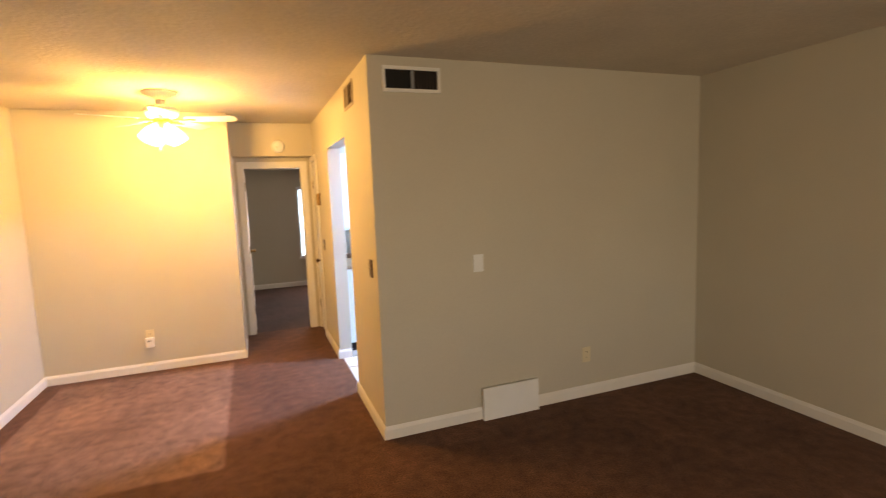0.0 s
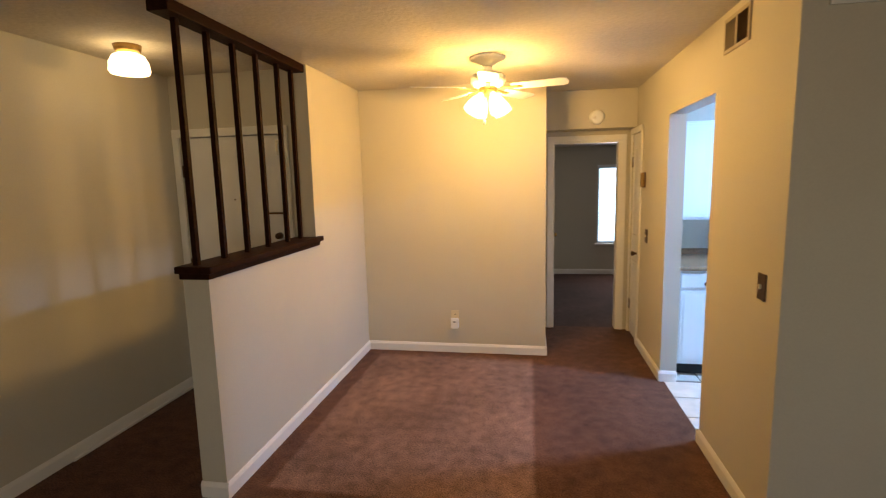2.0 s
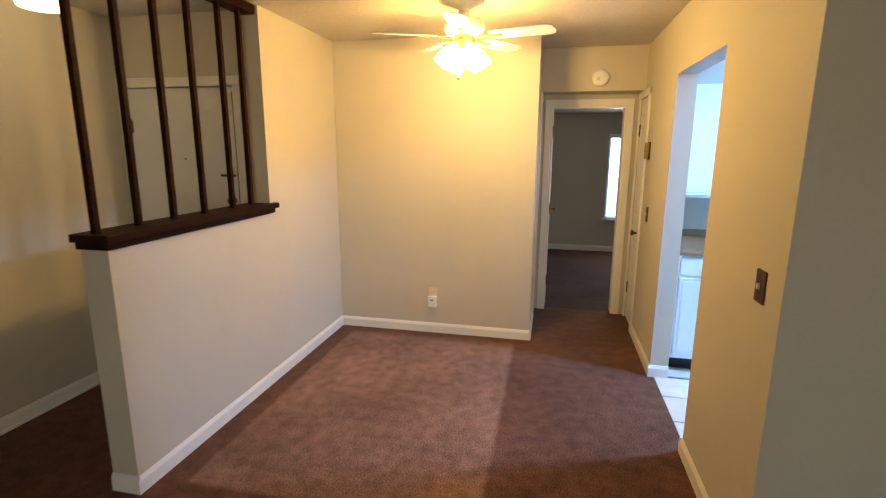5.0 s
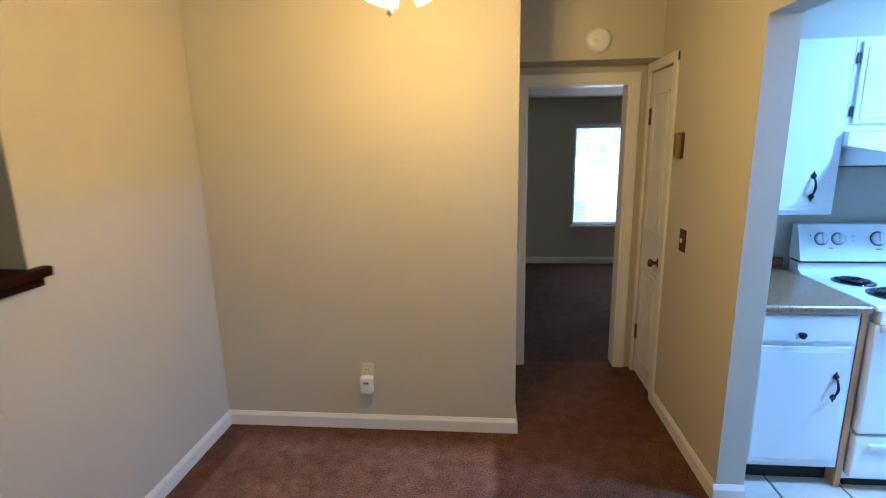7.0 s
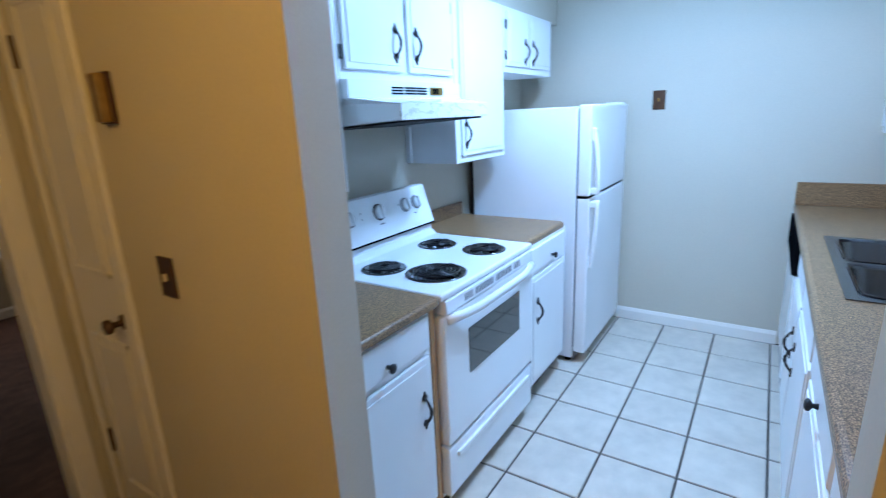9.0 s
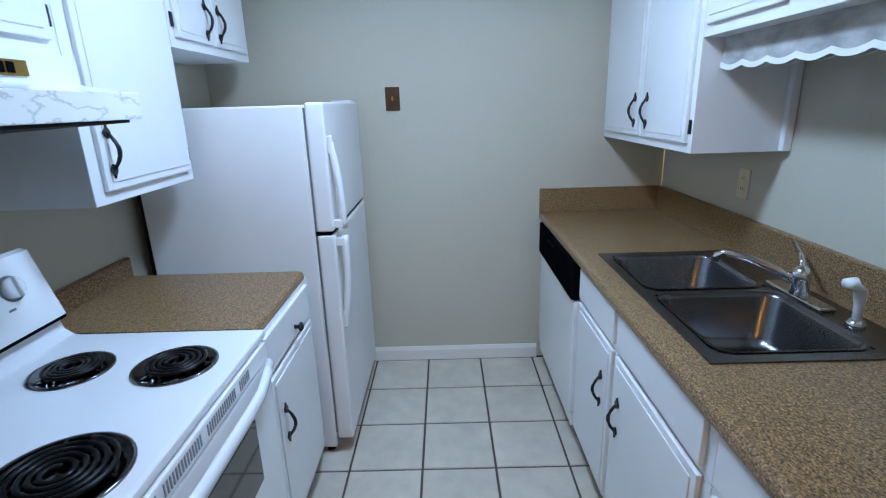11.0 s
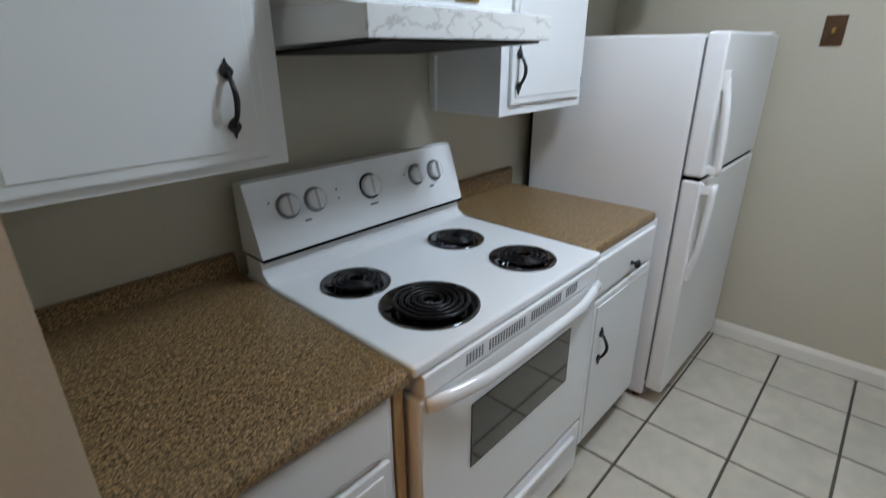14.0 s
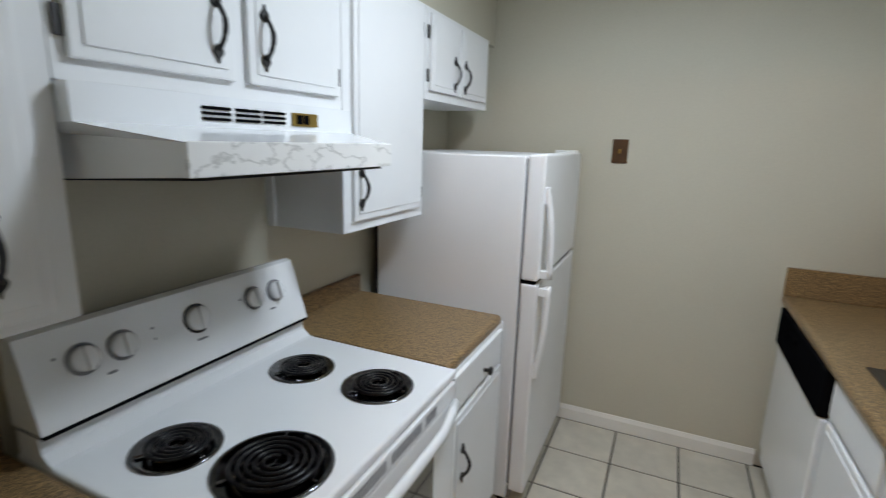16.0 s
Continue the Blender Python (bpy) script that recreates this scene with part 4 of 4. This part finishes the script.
for bx, by, r in ((2.690, 5.878, 0.085), (2.735, 5.655, 0.114), (3.100, 5.893, 0.085), (3.112, 5.648, 0.091)):
    b = part("burner", lathe([(r + 0.006, CT), (r + 0.006, CT + 0.004), (r, CT + 0.005), (r - 0.008, CT + 0.002), (r * 0.6, CT + 0.0008), (0, CT + 0.0008)], (bx, by, 0), "z", 40), PAN, s, "chrome drip pan", True)
    turns = 4 if r < 0.1 else 5
    n = turns * 26
    pts = []
    for i in range(n + 1):
        a = 2 * math.pi * turns * i / n
        q = 0.016 + (r - 0.036) * i / n
        pts.append((bx + q * math.cos(a), by + q * math.sin(a), CT + 0.012))
    part("coil", tube(pts, 0.0052, 6, flat=0.8), COIL, b, "black spiral heating coil", True)
    bm = bmesh.new()
    for k in range(3):
        a = 2 * math.pi * k / 3 + 0.5
        tube([(bx, by, CT + 0.006), (bx + (r - 0.006) * math.cos(a), by + (r - 0.006) * math.sin(a), CT + 0.006)], 0.003, 6, bm)
    part("coil_support", bm, STEEL, b)
vent = part("vent_trim", boxed(X0 + 0.02, X1 - 0.02, SF - 0.006, SF + 0.05, 0.815, 0.866, 0.004), APPL, s)
bar = boxed(-0.0022, 0.0022, SF - 0.0075, SF - 0.004, 0.828, 0.855)
slot = None
for g0, n in ((2.68, 6), (2.76, 14), (2.93, 14), (3.10, 6)):
    for k in range(n):
        x = g0 + 0.0105 * k
        if slot is None:
            bmesh.ops.translate(bar, verts=bar.verts, vec=(x, 0, 0))
            slot, slot_x = part("vent_slot", bar, GREY, vent), x
        else:
            o = slot.copy()
            scene.collection.objects.link(o)
            o.location = (x - slot_x, 0, 0)
door = part("oven_door", boxed(X0 + 0.008, X1 - 0.008, SF - 0.004, SF + 0.048, 0.295, 0.812, 0.010, 3), APPL, s)
part("oven_window", boxed(2.70, 3.15, SF - 0.007, SF - 0.003, 0.525, 0.71, 0.0015), OVENGLASS, door, "dark oven window")
hp = []
for i in range(15):
    u = i / 14
    hp.append((X0 + 0.025 + u * (X1 - X0 - 0.05), SF - 0.010 - 0.026 * min(1, 5 * min(u, 1 - u)) - 0.008 * math.sin(math.pi * u), 0.797))
part("oven_handle", tube(hp, 0.013, 12, flat=1.35), APPL, door, "white bar handle", True)
part("drawer", boxed(X0 + 0.008, X1 - 0.008, SF - 0.002, SF + 0.046, 0.07, 0.280, 0.008), APPL, s)
part("drawer_lip", boxed(X0 + 0.06, X1 - 0.06, SF - 0.014, SF, 0.222, 0.246, 0.006), APPL, s)
# black box stands for the shade below the drawer
part("kick_shade", boxed(X0 + 0.02, X1 - 0.02, SF + 0.05, SF + 0.09, 0, 0.07), DARK, s)
for x in (X0 + 0.05, X1 - 0.05):
    part("foot", lathe([(0.016, 0), (0.016, 0.03), (0.008, 0.032)], (x, SF + 0.12, 0), segs=12), BLACKP, s)

# ---- range hood ----
h = thing("range_hood", "white range hood with marbled front lip", "range hood", (2.94, YN, 1.6))
hx0, hx1 = 2.558, 3.313
bm = bmesh.new()
lo = [(hx0, YN, 1.447), (hx1, YN, 1.447), (3.235, 5.69, 1.475), (2.62, 5.69, 1.475)]
mid = [(hx0, YN, 1.545), (hx1, YN, 1.545), (3.235, 5.69, 1.53), (2.62, 5.69, 1.53)]
lov = [bm.verts.new(p) for p in lo]
miv = [bm.verts.new(p) for p in mid]
tov = [bm.verts.new(p) for p in ((hx0, YN, 1.62), (hx1, YN, 1.62), (hx1, 5.865, 1.62), (hx0, 5.865, 1.62))]
shv = [bm.verts.new(p) for p in ((hx1, 5.865, 1.557), (hx0, 5.865, 1.557))]
for i in (1, 2, 3):
    a, b2 = i, (i + 1) % 4
    bm.faces.new((lov[a], lov[b2], miv[b2], miv[a]))
bm.faces.new((lov[0], lov[1], miv[1], miv[0]))
bm.faces.new((miv[2], miv[3], shv[1], shv[0]))
bm.faces.new((miv[1], miv[2], shv[0]))
bm.faces.new((miv[3], miv[0], shv[1]))
bm.faces.new((shv[0], shv[1], tov[3], tov[2]))
bm.faces.new((tov[0], tov[1], tov[2], tov[3]))
bm.faces.new((miv[1], shv[0], tov[2], tov[1]))
bm.faces.new((miv[0], tov[0], tov[3], shv[1]))
bm.faces.new((miv[0], miv[1], tov[1], tov[0]))
shell = part("shell", bm, APPL, h)
part("front_lip", boxed(2.618, 3.237, 5.684, 5.692, 1.474, 1.532, 0.002), MARBLE, h, "marbled front lip")
part("filter", prism([(5.70, 1.4735), (YN - 0.01, 1.4465), (YN - 0.01, 1.44), (5.70, 1.467)], "x", 2.66, 3.21), DARK, h, "dark filter under the hood")
for g in (2.800, 2.885, 2.965):
    for k in range(3):
        part("vent_slot", boxed(g, g + 0.072, 5.8615, 5.8655, 1.571 + 0.011 * k, 1.577 + 0.011 * k), BLACKP, shell)
part("switch_panel", boxed(3.06, 3.155, 5.860, 5.8655, 1.569, 1.601, 0.001), BRASS, shell, "small brass switch panel")
for x in (3.075, 3.10):
    part("rocker", boxed(x, x + 0.018, 5.857, 5.861, 1.574, 1.596, 0.001), BLACKP, shell)

# ---- refrigerator ----
r = thing("refrigerator", "white top-freezer refrigerator against the end wall", "refrigerator", (4.26, 5.8, 0))
RX0, RX1, RH = 3.90, 4.66, 1.498
part("body", boxed(RX0, RX1, 5.495, 6.145, 0.03, RH, 0.008), FRIDGE, r)
part("gasket", boxed(RX0 + 0.012, RX1 - 0.012, 5.486, 5.496, 0.10, RH - 0.01), GREY, r)
fd = part("freezer_door", boxed(RX0, RX1, 5.418, 5.486, 1.020, RH + 0.008, 0.012, 3), FRIDGE, r)
rd = part("fridge_door", boxed(RX0, RX1, 5.418, 5.486, 0.075, 1.006, 0.012, 3), FRIDGE, r)
part("door_gap", boxed(RX0 + 0.006, RX1 - 0.01, 5.43, 5.49, 1.005, 1.021), BLACKP, r, "black gap between the doors")
for dd, z0, z1 in ((fd, 1.03, 1.36), (rd, 0.63, 0.998)):
    up = dd is fd
    pts, rad = [], []
    for i in range(13):
        u = i / 12
        w = u if up else 1 - u
        bow = 0.030 * (1 - w ** 3) if w < 0.98 else 0.002
        pts.append((RX0 + 0.034 - 0.004 * math.sin(math.pi * u), 5.414 - bow, z0 + u * (z1 - z0)))
        rad.append(0.014)
    hd = part("handle", tube(pts, rad, 10), FRIDGE, dd, "white bow handle", True)
    zf = z0 + 0.02 if up else z1 - 0.02
    part("foot", boxed(RX0 + 0.018, RX0 + 0.050, 5.385, 5.420, zf - 0.02, zf + 0.012, 0.004), FRIDGE, hd)
    zt = z1 - 0.01 if up else z0 + 0.01
    part("foot", boxed(RX0 + 0.018, RX0 + 0.050, 5.40, 5.420, zt - 0.035, zt + 0.035, 0.006), FRIDGE, hd)
part("top_hinge", boxed(RX1 - 0.11, RX1 - 0.02, 5.43, 5.53, RH + 0.001, RH + 0.018, 0.004), PLASTW, r)
part("kick_grille", boxed(RX0 + 0.02, RX1 - 0.02, 5.485, 5.50, 0.02, 0.073, 0.002), GREY, r, "grey kick grille")
# near-black panel stands in for the shadowed gap behind the refrigerator
part("back_gap_shade", boxed(RX0 + 0.02, RX1 - 0.02, 6.145, 6.17, 0.2, 1.40), DARK, r, "dark panel for back coils and the gap's shade")
for x in (RX0 + 0.04, RX1 - 0.04):
    part("foot", lathe([(0.02, 0), (0.02, 0.03)], (x, 5.53, 0), segs=12), BLACKP, r)

# ---- kitchen floor tiles ----
P, GX, GY, J = 0.3125, 3.475, 4.798, 0.005
fl = bpy.data.objects["floor_kitchen"]
tile_mesh = {}
i0, i1 = math.floor((XR + 0.03 - GX) / P), math.ceil((KX1 - GX) / P)
j0, j1 = math.floor((KY0 - GY) / P), math.ceil((KY1 - GY) / P)
for i in range(i0, i1):
    for j in range(j0, j1):
        x0, x1 = max(GX + i * P + J, XR + 0.032), min(GX + (i + 1) * P - J, KX1 - 0.002)
        y0, y1 = max(GY + j * P + J, KY0 + 0.002), min(GY + (j + 1) * P - J, KY1 - 0.002)
        if x1 - x0 < 0.02 or y1 - y0 < 0.02:
            continue
        if x0 < KX0 and (y1 < KO0 or y0 > KO1):
            x0 = max(x0, KX0 + 0.002)
            if x1 - x0 < 0.02:
                continue
        if x0 < KX0:
            y0, y1 = max(y0, KO0 + 0.002), min(y1, KO1 - 0.002)
            if y1 - y0 < 0.02:
                continue
        key = (round(x1 - x0, 3), round(y1 - y0, 3))
        if key not in tile_mesh:
            bm = boxed(-(x1 - x0) / 2, (x1 - x0) / 2, -(y1 - y0) / 2, (y1 - y0) / 2, -0.012, 0.0, 0.0025, 1)
            me = bpy.data.meshes.new("tile")
            bm.to_mesh(me)
            bm.free()
            me.materials.append(TILE)
            tile_mesh[key] = me
        o = new("tile", tile_mesh[key])
        o.parent = fl
        o.location = ((x0 + x1) / 2, (y0 + y1) / 2, -0.001)
